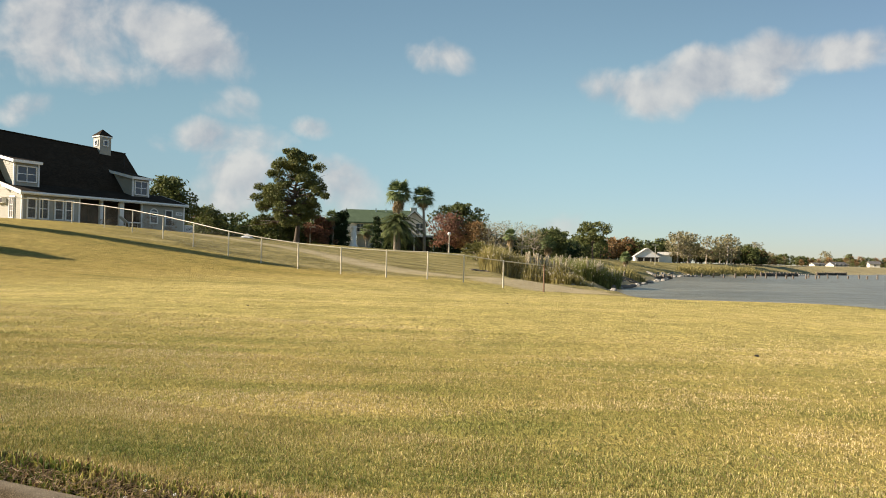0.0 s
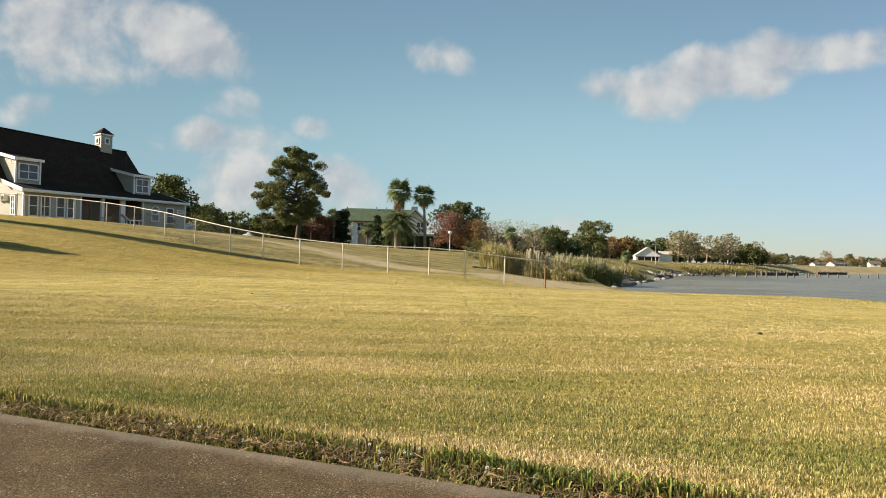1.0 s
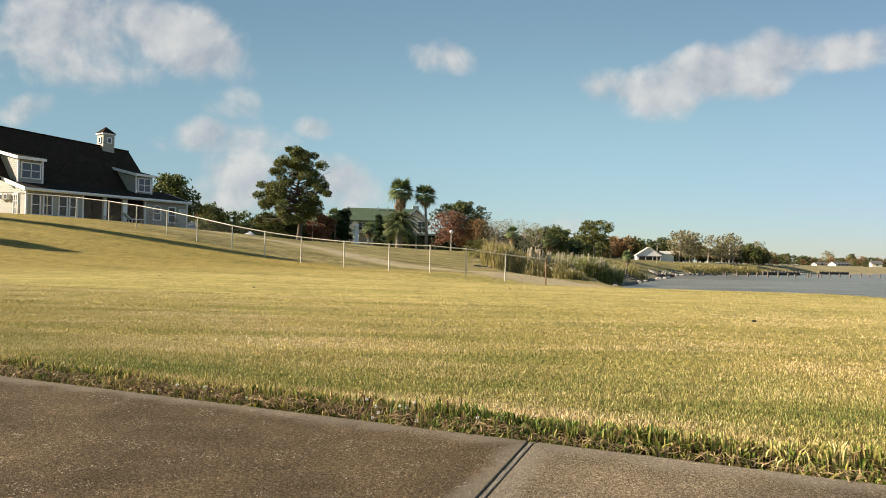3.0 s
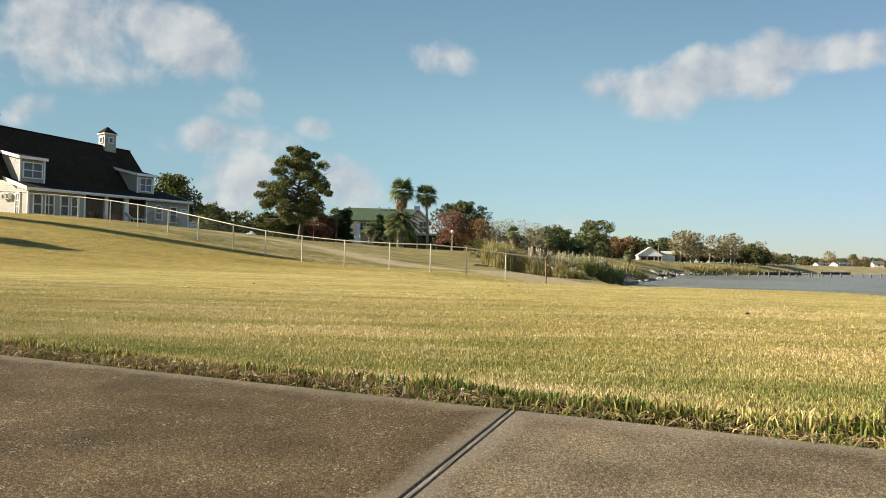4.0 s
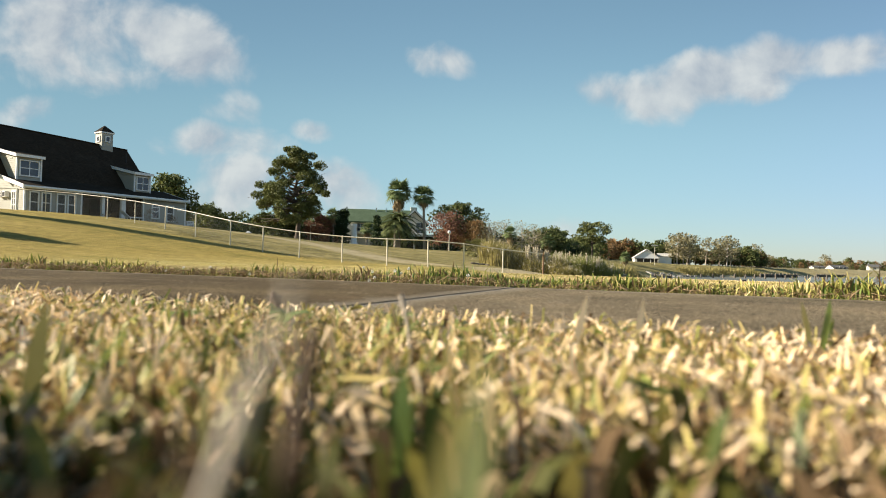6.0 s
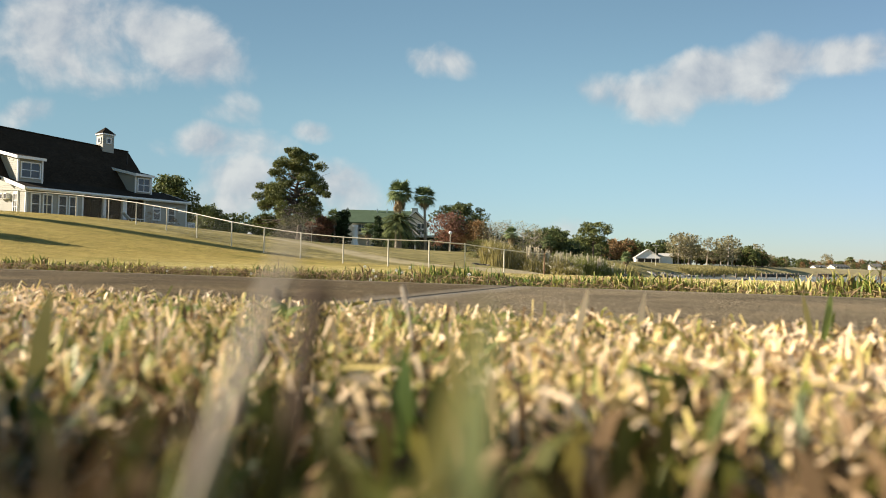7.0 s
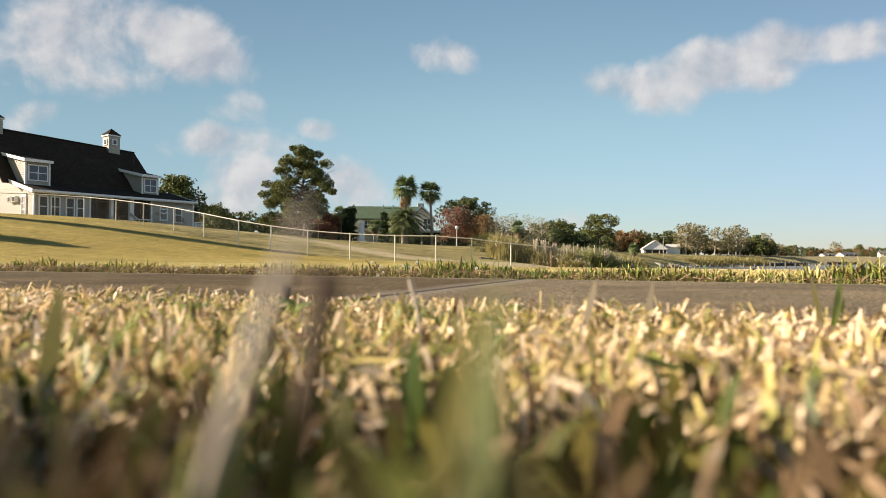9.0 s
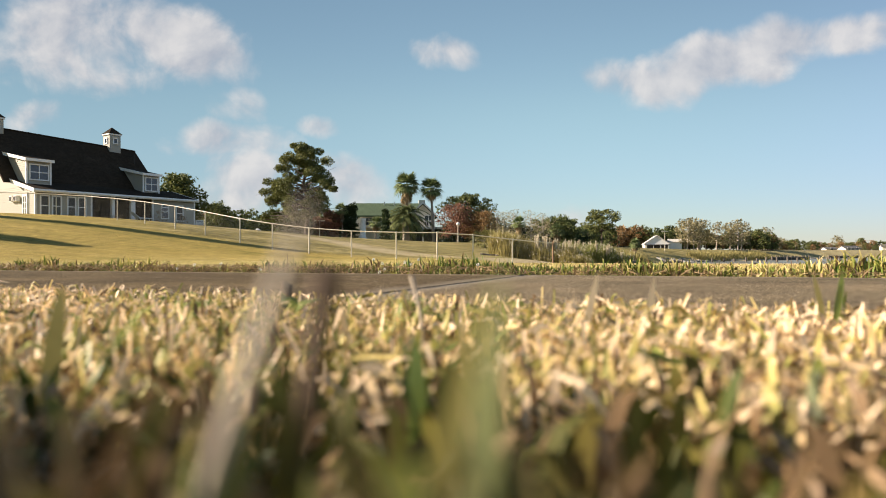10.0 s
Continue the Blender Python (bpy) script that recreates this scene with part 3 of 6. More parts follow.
for k in range(-7, 4):
    c = on_path(JOINT_U + SLAB * (k + 0.5), 2.215)
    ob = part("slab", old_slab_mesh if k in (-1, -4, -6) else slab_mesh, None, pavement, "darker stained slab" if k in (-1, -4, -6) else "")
    ob.matrix_world = pose(c[0], c[1], 0.0, 0, 0, PATH_TURN)
    c = on_path(JOINT_U + SLAB * k, 2.215)
    ob = part("joint_board", board_mesh, None, pavement, "weathered grey wooden board in the joint")
    ob.matrix_world = pose(c[0], c[1], 0.0, 0, 0, PATH_TURN + 3.1)

# ---------------------------------------------------------------- the grey house on the rise
def window_unit(parent, m, w, h, panes_x=1, panes_y=2, name="window", label="", glass=None):
    """A window standing in the local x-z plane, facing -y: white casing, sill, muntins and one glass per light."""
    win = thing(name, label, "")
    win.parent = parent
    win.matrix_local = m
    t = 0.09
    bm = bmesh.new()
    for b in ((-w / 2 - t, -w / 2, -0.05, 0.05, -t, h + t), (w / 2, w / 2 + t, -0.05, 0.05, -t, h + t), (-w / 2, w / 2, -0.05, 0.05, h, h + t),
              (-w / 2, w / 2, -0.05, 0.05, -t, 0)):
        add_box(bm, *b)
    part("casing", bm, WHITE, win, "white window casing")
    for i in range(panes_x):
        for j in range(panes_y):
            a, c = w / panes_x, h / panes_y
            part("pane", box(-w / 2 + i * a + 0.02, -w / 2 + (i + 1) * a - 0.02, -0.005, 0.015, j * c + 0.02, (j + 1) * c - 0.02), glass or GLASS, win)
    bm = bmesh.new()
    for i in range(1, panes_x):
        add_box(bm, -w / 2 + i * w / panes_x - 0.03, -w / 2 + i * w / panes_x + 0.03, -0.035, 0.03, 0, h)
    for j in range(1, panes_y):
        add_box(bm, -w / 2, w / 2, -0.03, 0.03, j * h / panes_y - 0.03, j * h / panes_y + 0.03)
    part("muntin", bm, WHITE, win)
    return win


def siding(bm, x0, x1, y, z0, z1, step=0.15, lean=0.02):
    """Clapboards on a wall in the plane y, facing -y: each board leans out at its foot."""
    z = z0
    while z < z1 - 0.01:
        top = min(z + step, z1)
        vs = [bm.verts.new(p) for p in ((x0, y - lean, z), (x1, y - lean, z), (x1, y - 0.003, top), (x0, y - 0.003, top), (x0, y, z), (x1, y, z))]
        bm.faces.new(vs[:4])
        bm.faces.new((vs[4], vs[5], vs[1], vs[0]))
        z = top
    return bm


def grey_house():
    H = pose(-32.85, 54.0, 2.9, 0, 0, 57.12)
    house = thing("house", "large grey clapboard house with a steep dark shingle roof", "house", H)
    # lower storey walls, base at local z 0 (abs 2.9)
    front = [(0.0, 4.45), (9.9, 14.3)]
    for a, b in front:
        part("wall", box(a, b, 0.0, 0.2, -1.2, 2.25), SIDING, house, "grey-green clapboard wall")
        part("wall", box(14.1, 14.3, 0.2, 12.0, -1.2, 2.3), SIDING, house, "grey-green clapboard wall")
    for a, b in front:
        for k in range(19):
            part("clapboard", siding(bmesh.new(), a + 0.1, b - 0.1, 0.0, -0.6 + 0.15 * k, -0.45 + 0.15 * k), SIDING, house)
    # the end wall in the sun, under the shallow roof
    part("end_wall", prism([(0.0, -1.2), (13.0, -1.2), (13.0, 2.3), (12.0, 3.0), (7.7, 7.3), (3.4, 3.0), (0.0, 2.1)], -0.0, 0.2), SIDING, house, "pale clapboard end wall")
    for k in range(22):
        z = -0.6 + 0.15 * k
        part("end_clapboard", box(-0.022, -0.002, 0.05 if z < 2.0 else (z - 1.9) * 3.6, 12.9 if z < 2.2 else 11.8, z, z + 0.138), SIDING, house)
    for x in (0.0, 4.4, 9.95, 14.22):
        part("corner_board", box(x - 0.05, x + 0.08, -0.03, 0.1, -1.2, 2.2), WHITE, house)
    # lining painted dark to give the recess its shade
    bm = box(4.25, 10.1, 3.4, 3.6, -1.2, 3.0)
    add_box(bm, 4.25, 4.45, 0.2, 3.4, -1.2, 2.3)
    add_box(bm, 9.9, 10.1, 0.2, 3.4, -1.2, 2.3)
    add_box(bm, 4.45, 9.9, 0.2, 3.4, 2.05, 2.12)
    part("porch_lining", bm, SHADED_BROWN, house, "brown boards lining the porch, the recess's shade put into their colour")
    part("porch_floor", box(4.46, 9.89, 0.0, 3.39, -0.5, -0.02), SHADED_BROWN, house)
    # roofs
    part("porch_roof", prism([(-0.55, 2.10), (3.6, 3.10), (3.6, 3.28), (-0.55, 2.26)], -0.35, 14.30), ROOF, house, "shallow dark shingle porch roof")
    # the old ridge has settled a little at its bay end
    bm, cap = prism([(3.25, 2.95), (7.7, 7.42), (12.3, 2.8), (12.3, 2.98), (7.7, 7.62), (3.1, 2.98)], -0.9, 12.95), box(-0.92, 12.97, 7.55, 7.85, 7.56, 7.66, 0.03)
    for v in list(bm.verts) + list(cap.verts):
        if v.co.z > 7:
            v.co.z += 0.34 - 0.042 * v.co.x
    part("main_roof", bm, ROOF, house, "steep dark shingle roof")
    part("ridge_cap", cap, ROOF, house)
    part("fascia", box(-0.38, 14.32, -0.60, -0.55, 2.06, 2.29), WHITE, house, "white fascia board")
    part("rake_board", prism([(-0.6, 2.02), (3.6, 3.02), (3.6, 3.34), (-0.6, 2.32)], -0.41, -0.355), WHITE, house, "white rake board")
    part("rake_board", prism([(-0.6, 2.06), (3.6, 3.06), (3.6, 3.31), (-0.6, 2.29)], 14.305, 14.34), WHITE, house, "white rake board")
    part("gutter", box(-0.3, 14.28, -0.72, -0.605, 2.12, 2.22, 0.02), WHITE, house)
    # porch columns
    for x, w in ((6.35, 0.13), (8.15, 0.20)):
        col = part("porch_column", box(x - w, x + w, 0.05, 0.35, -0.1, 2.15, 0.02), WHITE, house, "white porch column")
        part("column_base", box(x - w - 0.06, x + w + 0.06, -0.02, 0.42, -0.3, 0.12, 0.02), WHITE, col)
    # windows of the front
    for a, b in ((0.35, 1.02), (1.25, 1.95), (2.43, 3.1), (3.28, 3.92)):
        window_unit(house, pose((a + b) / 2, -0.045, 0.32, 0, 0, 0), b - a - 0.12, 1.48, 1, 2, glass=SCREEN)
    window_unit(house, pose(11.13, -0.045, 0.5), 0.62, 0.9, 1, 1)
    bm = bmesh.new()
    bmesh.ops.create_cone(bm, cap_ends=True, segments=20, radius1=0.40, radius2=0.40, depth=0.09, matrix=pose(11.13, -0.03, 1.40, 90))
    head = part("arched_head", bm, WHITE, house)
    bm = bmesh.new()
    bmesh.ops.create_cone(bm, cap_ends=True, segments=20, radius1=0.31, radius2=0.31, depth=0.02, matrix=pose(11.13, -0.082, 1.40, 90))
    part("pane", bm, GLASS, head)
    window_unit(house, pose(12.62, -0.045, 0.34), 0.62, 1.3, 1, 2, glass=SCREEN)
    part("wall_plaque", box(13.36, 14.06, -0.05, -0.015, 1.3, 1.6, 0.01), WHITE, house, "white plaque on the wall")
    part("plaque_bar", box(13.46, 13.96, -0.056, -0.05, 1.41, 1.49), DARK, house)
    # door and window inside the porch
    part("porch_door", box(7.0, 7.9, 3.3, 3.39, 0.0, 2.0, 0.01), DARK, house)
    window_unit(house, pose(5.4, 3.36, 0.5), 1.0, 1.2, 2, 2)
    # end wall: window, wall boxes and a door
    door = part("door", box(-0.07, -0.024, 0.95, 1.93, -0.15, 2.0, 0.01), WHITE, house, "white glazed door")
    window_unit(door, pose(-0.085, 1.44, 0.35, 0, 0, -90), 0.56, 1.45, 2, 3, glass=SCREEN)
    for y in (2.7, 3.4):
        unit = part("wall_box", box(-0.32, 0.0, y - 0.24, y + 0.24, 1.45, 1.9, 0.02), WHITE, house, "white box on the wall")
        part("grille", box(-0.33, -0.318, y - 0.18, y + 0.18, 1.5, 1.84), DARK, unit)
    # dormers
    for x0, x1, lift in ((0.28, 2.12, 0.2), (10.3, 11.85, -0.05)):
        dormer = part("dormer", prism([(2.0, 2.4), (2.0, 4.55 + lift), (5.5, 5.25 + lift), (5.5, 2.9)], x0, x1), SIDING, house, "shed dormer with clapboard sides")
        for k in range(13):
            part("clapboard", siding(bmesh.new(), x0, x1, 2.0, 2.72 + 0.15 * k, 2.87 + 0.15 * k), SIDING, dormer)
        z = 2.75
        while z < 4.9:
            a = 2.0 if z < 4.4 else 2.0 + (z - 4.4) / 0.2
            b = min(5.5, 3.1 + (z - 2.75))
            if b > a:
                part("side_clapboard", box(x0 - 0.022, x0 - 0.002, a, b, z, z + 0.135), SIDING, dormer)
            z += 0.15
        part("dormer_roof", prism([(1.6, 4.50 + lift), (5.7, 5.32 + lift), (5.7, 5.46 + lift), (1.6, 4.64 + lift)], x0 - 0.25, x1 + 0.08), ROOF, dormer)
        part("dormer_fascia", box(x0 - 0.27, x1 + 0.10, 1.54, 1.6, 4.44 + lift, 4.66 + lift), WHITE, dormer)
        part("dormer_rake", prism([(1.55, 4.42 + lift), (5.6, 5.22 + lift), (5.6, 5.47 + lift), (1.55, 4.66 + lift)], x0 - 0.30, x0 - 0.255), WHITE, dormer)
        for x in (x0, x1):
            part("dormer_corner", box(x - 0.06, x + 0.06, 1.95, 2.06, 2.6, 4.5 + lift), WHITE, dormer)
        w = min(1.35, x1 - x0 - 0.45)
        window_unit(dormer, pose((x0 + x1) / 2, 1.935, 3.12 + lift * 0.7), w, 1.12, 2, 2)
    # cupolas astride the ridge
    for x in (0.25, 10.62):
        cup = part("cupola", box(x - 0.55, x + 0.55, 7.15, 8.25, 6.4, 8.68), SIDING, house, "square pale clapboard cupola")
        for k in range(2, 13):
            part("clapboard", siding(bmesh.new(), x - 0.55, x + 0.55, 7.15, 6.6 + 0.15 * k, 6.75 + 0.15 * k), SIDING, cup)
        part("cupola_cornice", box(x - 0.65, x + 0.65, 7.05, 8.35, 8.60, 8.74, 0.02), WHITE, cup)
        bm = bmesh.new()
        bmesh.ops.create_cone(bm, cap_ends=True, segments=4, radius1=0.96, radius2=0.03, depth=0.66, matrix=pose(x, 7.7, 9.07, 0, 0, 45))
        part("cupola_roof", bm, ROOF, cup)
        window_unit(cup, pose(x, 7.10, 7.85), 0.32, 0.42, 1, 1)
        window_unit(cup, pose(x - 0.57, 7.7, 7.85, 0, 0, -90), 0.32, 0.42, 1, 1)
    bm = bmesh.new()
    bmesh.ops.create_cone(bm, cap_ends=True, segments=8, radius1=0.06, radius2=0.06, depth=0.9, matrix=pose(12.0, 6.2, 6.4))
    part("vent_pipe", bm, DARK, house)
    return house


grey_house()


# ---------------------------------------------------------------- the chain-link fence
def fence():
    # x, y of the posts along a gentle bow that climbs to a corner near the house
    posts = ((4.37, 33.87), (2.47, 33.67), (0.64, 33.47), (-1.02, 33.47), (-2.94, 33.67), (-5.13, 34.17), (-7.3, 34.77), (-9.25, 35.37), (-11.13, 36.17),
             (-13.47, 37.67), (-15.72, 39.17), (-17.97, 40.37), (-20.06, 41.37), (-22.53, 42.37), (-24.48, 42.67), (-26.25, 42.67), (-28.3, 42.5), (-30.4, 42.2))
    knots_x, knots_y = [p[0] for p in posts[::-1]], [p[1] for p in posts[::-1]]
    fx = np.linspace(knots_x[0], knots_x[-1], 400)
    fy = np.interp(fx, knots_x, knots_y)
    run = np.concatenate([[0], np.cumsum(np.hypot(np.diff(fx), np.diff(fy)))])
    thing_ob = thing("chain_link_fence", "chain-link fence of weathered galvanised pipe across the lawn", "fence")
    stops = [float(np.interp(p[0], fx, run)) for p in posts]
    H = 1.24
    tops = []
    for k, s in enumerate(stops):
        x, y = float(np.interp(s, run, fx)), float(np.interp(s, run, fy))
        z = land_at(x, y)
        last = k == 0
        v, q = tube_arrays([(x, y, z - 0.3), (x, y, z + H + (0.06 if last else 0))], [0.036 if last else 0.03] * 2, 8)
        ob = part("post", mesh_of("post", v, q, RUST if last else STEEL, True), None, thing_ob, "rusty end post" if last else "")
        bm = bmesh.new()
        bmesh.ops.create_uvsphere(bm, u_segments=8, v_segments=5, radius=0.037, matrix=pose(x, y, z + H + 0.01))
        part("cap", bm, STEEL, ob)
        tops.append((x, y, z + H))
    tops = np.array(tops)
    for a, b in zip(tops[:-1], tops[1:]):
        v, q = tube_arrays([a, (a + b) / 2 - (0, 0, 0.006), b], [0.023] * 3, 8)
        part("top_rail", mesh_of("top_rail", v, q, STEEL, True), None, thing_ob)
    # the wire: two families of slanting strands
    total, pitch, t = run[-1], 0.09, 0.0014
    strands = []
    for lean in (-1, 1):
        for s in np.arange(-H, total, pitch):
            s0, s1 = max(0, s), min(total, s + H)
            if s1 - s0 < 0.05:
                continue
            pts = []
            for q in (s0, s1):
                h = (q - s) if lean > 0 else H - (q - s)
                x, y = np.interp(q, run, fx), np.interp(q, run, fy)
                pts.append((x, y, land_at(x, y) + 0.03 + h * 0.97))
            strands.append(pts)
    p = np.array(strands)
    side = np.array((0, 0, t))
    along = np.array((t, 0, 0))
    v = np.concatenate([p[:, 0] - along, p[:, 0] + along, p[:, 1] + along, p[:, 1] - along])
    m = len(p)
    q = np.stack([np.arange(m), np.arange(m) + m, np.arange(m) + 2 * m, np.arange(m) + 3 * m], -1)
    tagged(part("chain_link_mesh", mesh_of("chain_link_mesh", v, q, WIRE), None, thing_ob, "thin diamond wire mesh"), kind="stuff")


fence()


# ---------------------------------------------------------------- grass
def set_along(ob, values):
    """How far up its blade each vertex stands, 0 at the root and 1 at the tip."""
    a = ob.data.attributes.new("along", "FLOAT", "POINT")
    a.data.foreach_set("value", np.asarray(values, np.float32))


def blades(name, x, y, z, height, width, lean, mat, label, segs=3, seed=1, droop=1.0, ang=None, arch=1.35):
    """Many curved grass blades in one mesh. Arrays give each blade's root, length and width; lean is how far its tip strays, ang which way."""
    rng = np.random.default_rng(seed)
    n = len(x)
    face = rng.uniform(0, 2 * math.pi, n)
    if ang is None:
        ang = rng.uniform(0, 2 * math.pi, n)
    reach = np.minimum(np.abs(rng.normal(0, 1, n)) * lean, 0.97) * height
    up = np.sqrt(height ** 2 - reach ** 2)
    levels = np.linspace(0, 1, segs + 1)
    rows = []
    for lv in levels[:-1]:
        cx, cy = x + np.cos(ang) * reach * lv ** (1 + droop), y + np.sin(ang) * reach * lv ** (1 + droop)
        cz = z + up * (1 - (1 - lv) ** arch)
        w = width * 0.5 * (1 - 0.35 * lv ** 2) * (0.75 if lv == 0 else 1.0)
        ox, oy = np.cos(face) * w, np.sin(face) * w
        rows.append(np.stack([cx - ox, cy - oy, cz], -1))
        rows.append(np.stack([cx + ox, cy + oy, cz + 0.3 * w], -1))
    # a cut or pointed tip, a fifth of the width across
    w = width * 0.2
    tx, ty = x + np.cos(ang) * reach, y + np.sin(ang) * reach
    rows.append(np.stack([tx - np.cos(face) * w, ty - np.sin(face) * w, z + up], -1))
    rows.append(np.stack([tx + np.cos(face) * w, ty + np.sin(face) * w, z + up], -1))
    v = np.stack(rows, 1)
    per = 2 * (segs + 1)
    base = (np.arange(n) * per)[:, None]
    q = np.concatenate([base + np.array([[2 * s, 2 * s + 1, 2 * s + 3, 2 * s + 2]]) for s in range(segs)], 0)
    ob = new(name, mesh_of(name, v.reshape(-1, 3), q, mat))
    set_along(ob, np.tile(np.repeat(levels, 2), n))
    return tagged(ob, label, "grass", kind="stuff")


def shoots(rng, n, per, u0, u1, v0, v1, spread):
    """Blades in shoots: about per blades round each root, leaning outwards. Path coordinates, laid into the world."""
    m = max(1, n // per)
    cu, cv = rng.uniform(u0, u1, m), rng.uniform(v0, v1, m)
    which = rng.integers(0, m, n)
    du, dv = rng.normal(0, spread, n), rng.normal(0, spread, n)
    u, v = cu[which] + du, cv[which] + dv
    ang = np.arctan2(PATH_DIR[1] * du + PATH_SIDE[1] * dv, PATH_DIR[0] * du + PATH_SIDE[0] * dv) + rng.normal(0, 0.5, n)
    return PATH_DIR[0] * u + PATH_SIDE[0] * v, PATH_DIR[1] * u + PATH_SIDE[1] * v, ang, u, v


def litter(name, n, u0, u1, v0, v1, z0, z1, mat, label, seed, length=(0.018, 0.05), cant=0.32, gap=0.27):
    """Cut and dead pieces of blade lying every way on the mat of grass."""
    rng = np.random.default_rng(seed)
    u, v = rng.uniform(u0, u1, n), rng.uniform(v0, v1, n)
    clear = np.hypot(PATH_DIR[0] * u + PATH_SIDE[0] * v - EYE_END[0], PATH_DIR[1] * u + PATH_SIDE[1] * v - EYE_END[1]) > gap
    u, v = u[clear], v[clear]
    n = len(u)
    c = np.stack([PATH_DIR[0] * u + PATH_SIDE[0] * v, PATH_DIR[1] * u + PATH_SIDE[1] * v, rng.uniform(z0, z1, n)], -1)
    a, tilt = rng.uniform(0, 2 * math.pi, n), rng.normal(0, cant, n)
    d = np.stack([np.cos(a) * np.cos(tilt), np.sin(a) * np.cos(tilt), np.sin(tilt)], -1) * (rng.uniform(*length, n) / 2)[:, None]
    s = np.stack([-np.sin(a), np.cos(a), rng.normal(0, 0.5, n)], -1) * (rng.uniform(0.0014, 0.0034, n) / 2)[:, None]
    bow = np.stack([np.zeros(n), np.zeros(n), rng.normal(0, 0.004, n)], -1)
    p = np.stack([c - d - s * 0.7, c - d + s * 0.7, c + bow + s, c + bow - s, c + d + s * 0.3, c + d - s * 0.3], 1).reshape(-1, 3)
    k = (np.arange(n) * 6)[:, None]
    q = np.concatenate([k + np.array([[0, 1, 2, 3]]), k + np.array([[3, 2, 4, 5]])])
    ob = new(name, mesh_of(name, p, q, mat))
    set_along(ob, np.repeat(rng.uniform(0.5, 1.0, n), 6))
    return tagged(ob, label, "grass", kind="stuff")


EYE_END = np.array((0.325, 0.885))


def near_lawn():
    """The mown strip on this side of the path: short, thick, matted straw-coloured shoots, thinning out at the concrete."""
    rng = np.random.default_rng(7)
    for nm, n, u0, u1, v0, v1, inner in (("near_lawn_grass", 132000, -1.5, 1.35, 0.85, 1.66, True), ("near_lawn_margin", 24000, -3.6, 2.4, 0.75, 1.66, False)):
        x, y, ang, u, v = shoots(rng, n, 7, u0, u1, v0, v1, 0.007)
        ragged = 1.590 + 0.025 * np.sin(x * 23) * np.sin(x * 7.1 + 1) + rng.uniform(-0.03, 0.025, len(x))
        d = np.hypot(x - EYE_END[0], y - EYE_END[1])
        keep = (v < ragged) & (d > 0.20)
        if not inner:
            keep &= (u < -1.5) | (u > 1.35) | (v < 0.85)
        x, y, v, ang = x[keep], y[keep], v[keep], ang[keep]
        # the mower left low swells and hollows in the mat
        swell = np.sin(x * 31 + 2.0 * np.sin(y * 17)) * np.sin(y * 27 + 1.3) * 0.5 + 0.5
        h = rng.normal(0.0285, 0.0065, len(x)).clip(0.012, 0.046) * (0.74 + 0.40 * swell)
        h *= 0.38 + 0.62 * smooth_step(1.60 - v, 0.0, 0.20)
        w = rng.uniform(0.0019, 0.0043, len(x))
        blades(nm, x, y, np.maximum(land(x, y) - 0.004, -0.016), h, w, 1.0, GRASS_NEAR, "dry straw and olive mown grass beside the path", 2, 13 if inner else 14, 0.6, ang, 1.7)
    # the rest of the mown strip behind, thinner
    x, y, ang, u, v = shoots(rng, 30000, 7, -5.5, 4.0, -2.2, 0.9, 0.012)
    keep = np.hypot(x - EYE_END[0], y - EYE_END[1]) > 0.35
    x, y, ang = x[keep], y[keep], ang[keep]
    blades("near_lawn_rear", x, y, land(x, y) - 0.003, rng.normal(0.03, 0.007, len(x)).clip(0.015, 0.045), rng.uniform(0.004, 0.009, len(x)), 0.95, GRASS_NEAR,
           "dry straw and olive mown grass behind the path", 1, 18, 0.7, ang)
    litter("grass_clippings", 54000, -2.2, 1.7, 0.95, 1.57, 0.002, 0.017, GRASS_NEAR, "dry clippings and bent blades matted on the mown grass", 16, (0.010, 0.028), 0.6, 0.20)
    # greener, browner clump right before the resting eye, shade put into its colour
    a, r = rng.uniform(-2.2, 2.2, 4600), np.sqrt(rng.uniform(0.055 ** 2, 0.24 ** 2, 4600))
    x, y = EYE_END[0] + r * np.sin(a), EYE_END[1] + r * np.cos(a)
    h = rng.normal(0.033, 0.008, len(x)).clip(0.014, 0.047) * (0.80 + 0.16 * smooth_step(r, 0.05, 0.16))
    blades("clump_grass", x, y, land(x, y) - 0.004, h, rng.uniform(0.003, 0.0066, len(x)), 1.1, SHADED_CLUMP, "greener clump of lawn grass with brown dead blades, shade put into its colour", 4, 15, 0.5, None, 1.8)
    # blades standing a few centimetres from the resting eye
    n = 520
    a, r = rng.uniform(-1.1, 1.1, n), rng.uniform(0.034, 0.085, n)
    x, y = EYE_END[0] + r * np.sin(a), EYE_END[1] + r * np.cos(a)
    top = rng.normal(0.034, 0.008, n).clip(0.016, 0.047) + 0.006 * smooth_step(-x + EYE_END[0], 0.0, 0.05)
    blades("lens_clump_grass", x, y, land(x, y) - 0.002, top + 0.012, rng.uniform(0.0025, 0.005, n), 0.45, SHADED_CLUMP, "green and brown blades standing close together, shade put into their colour", 3, 21, 0.8)
    # taller grass added just outside the view, to throw shade on the near blades
    n = 1100
    f = rng.uniform(-0.06, 0.22, n)
    x = EYE_END[0] - 0.66 * np.maximum(f, 0.0) - 0.05 - rng.uniform(0.0, 0.10, n)
    blades("shading_clump_grass", x, EYE_END[1] + f, land(x, EYE_END[1] + f) - 0.004, rng.normal(0.062, 0.010, n).clip(0.035, 0.082), rng.uniform(0.004, 0.008, n), 0.5, SHADED_CLUMP,
           "taller clump of green grass added beside the view to shade the near blades", 3, 17, 1.0)


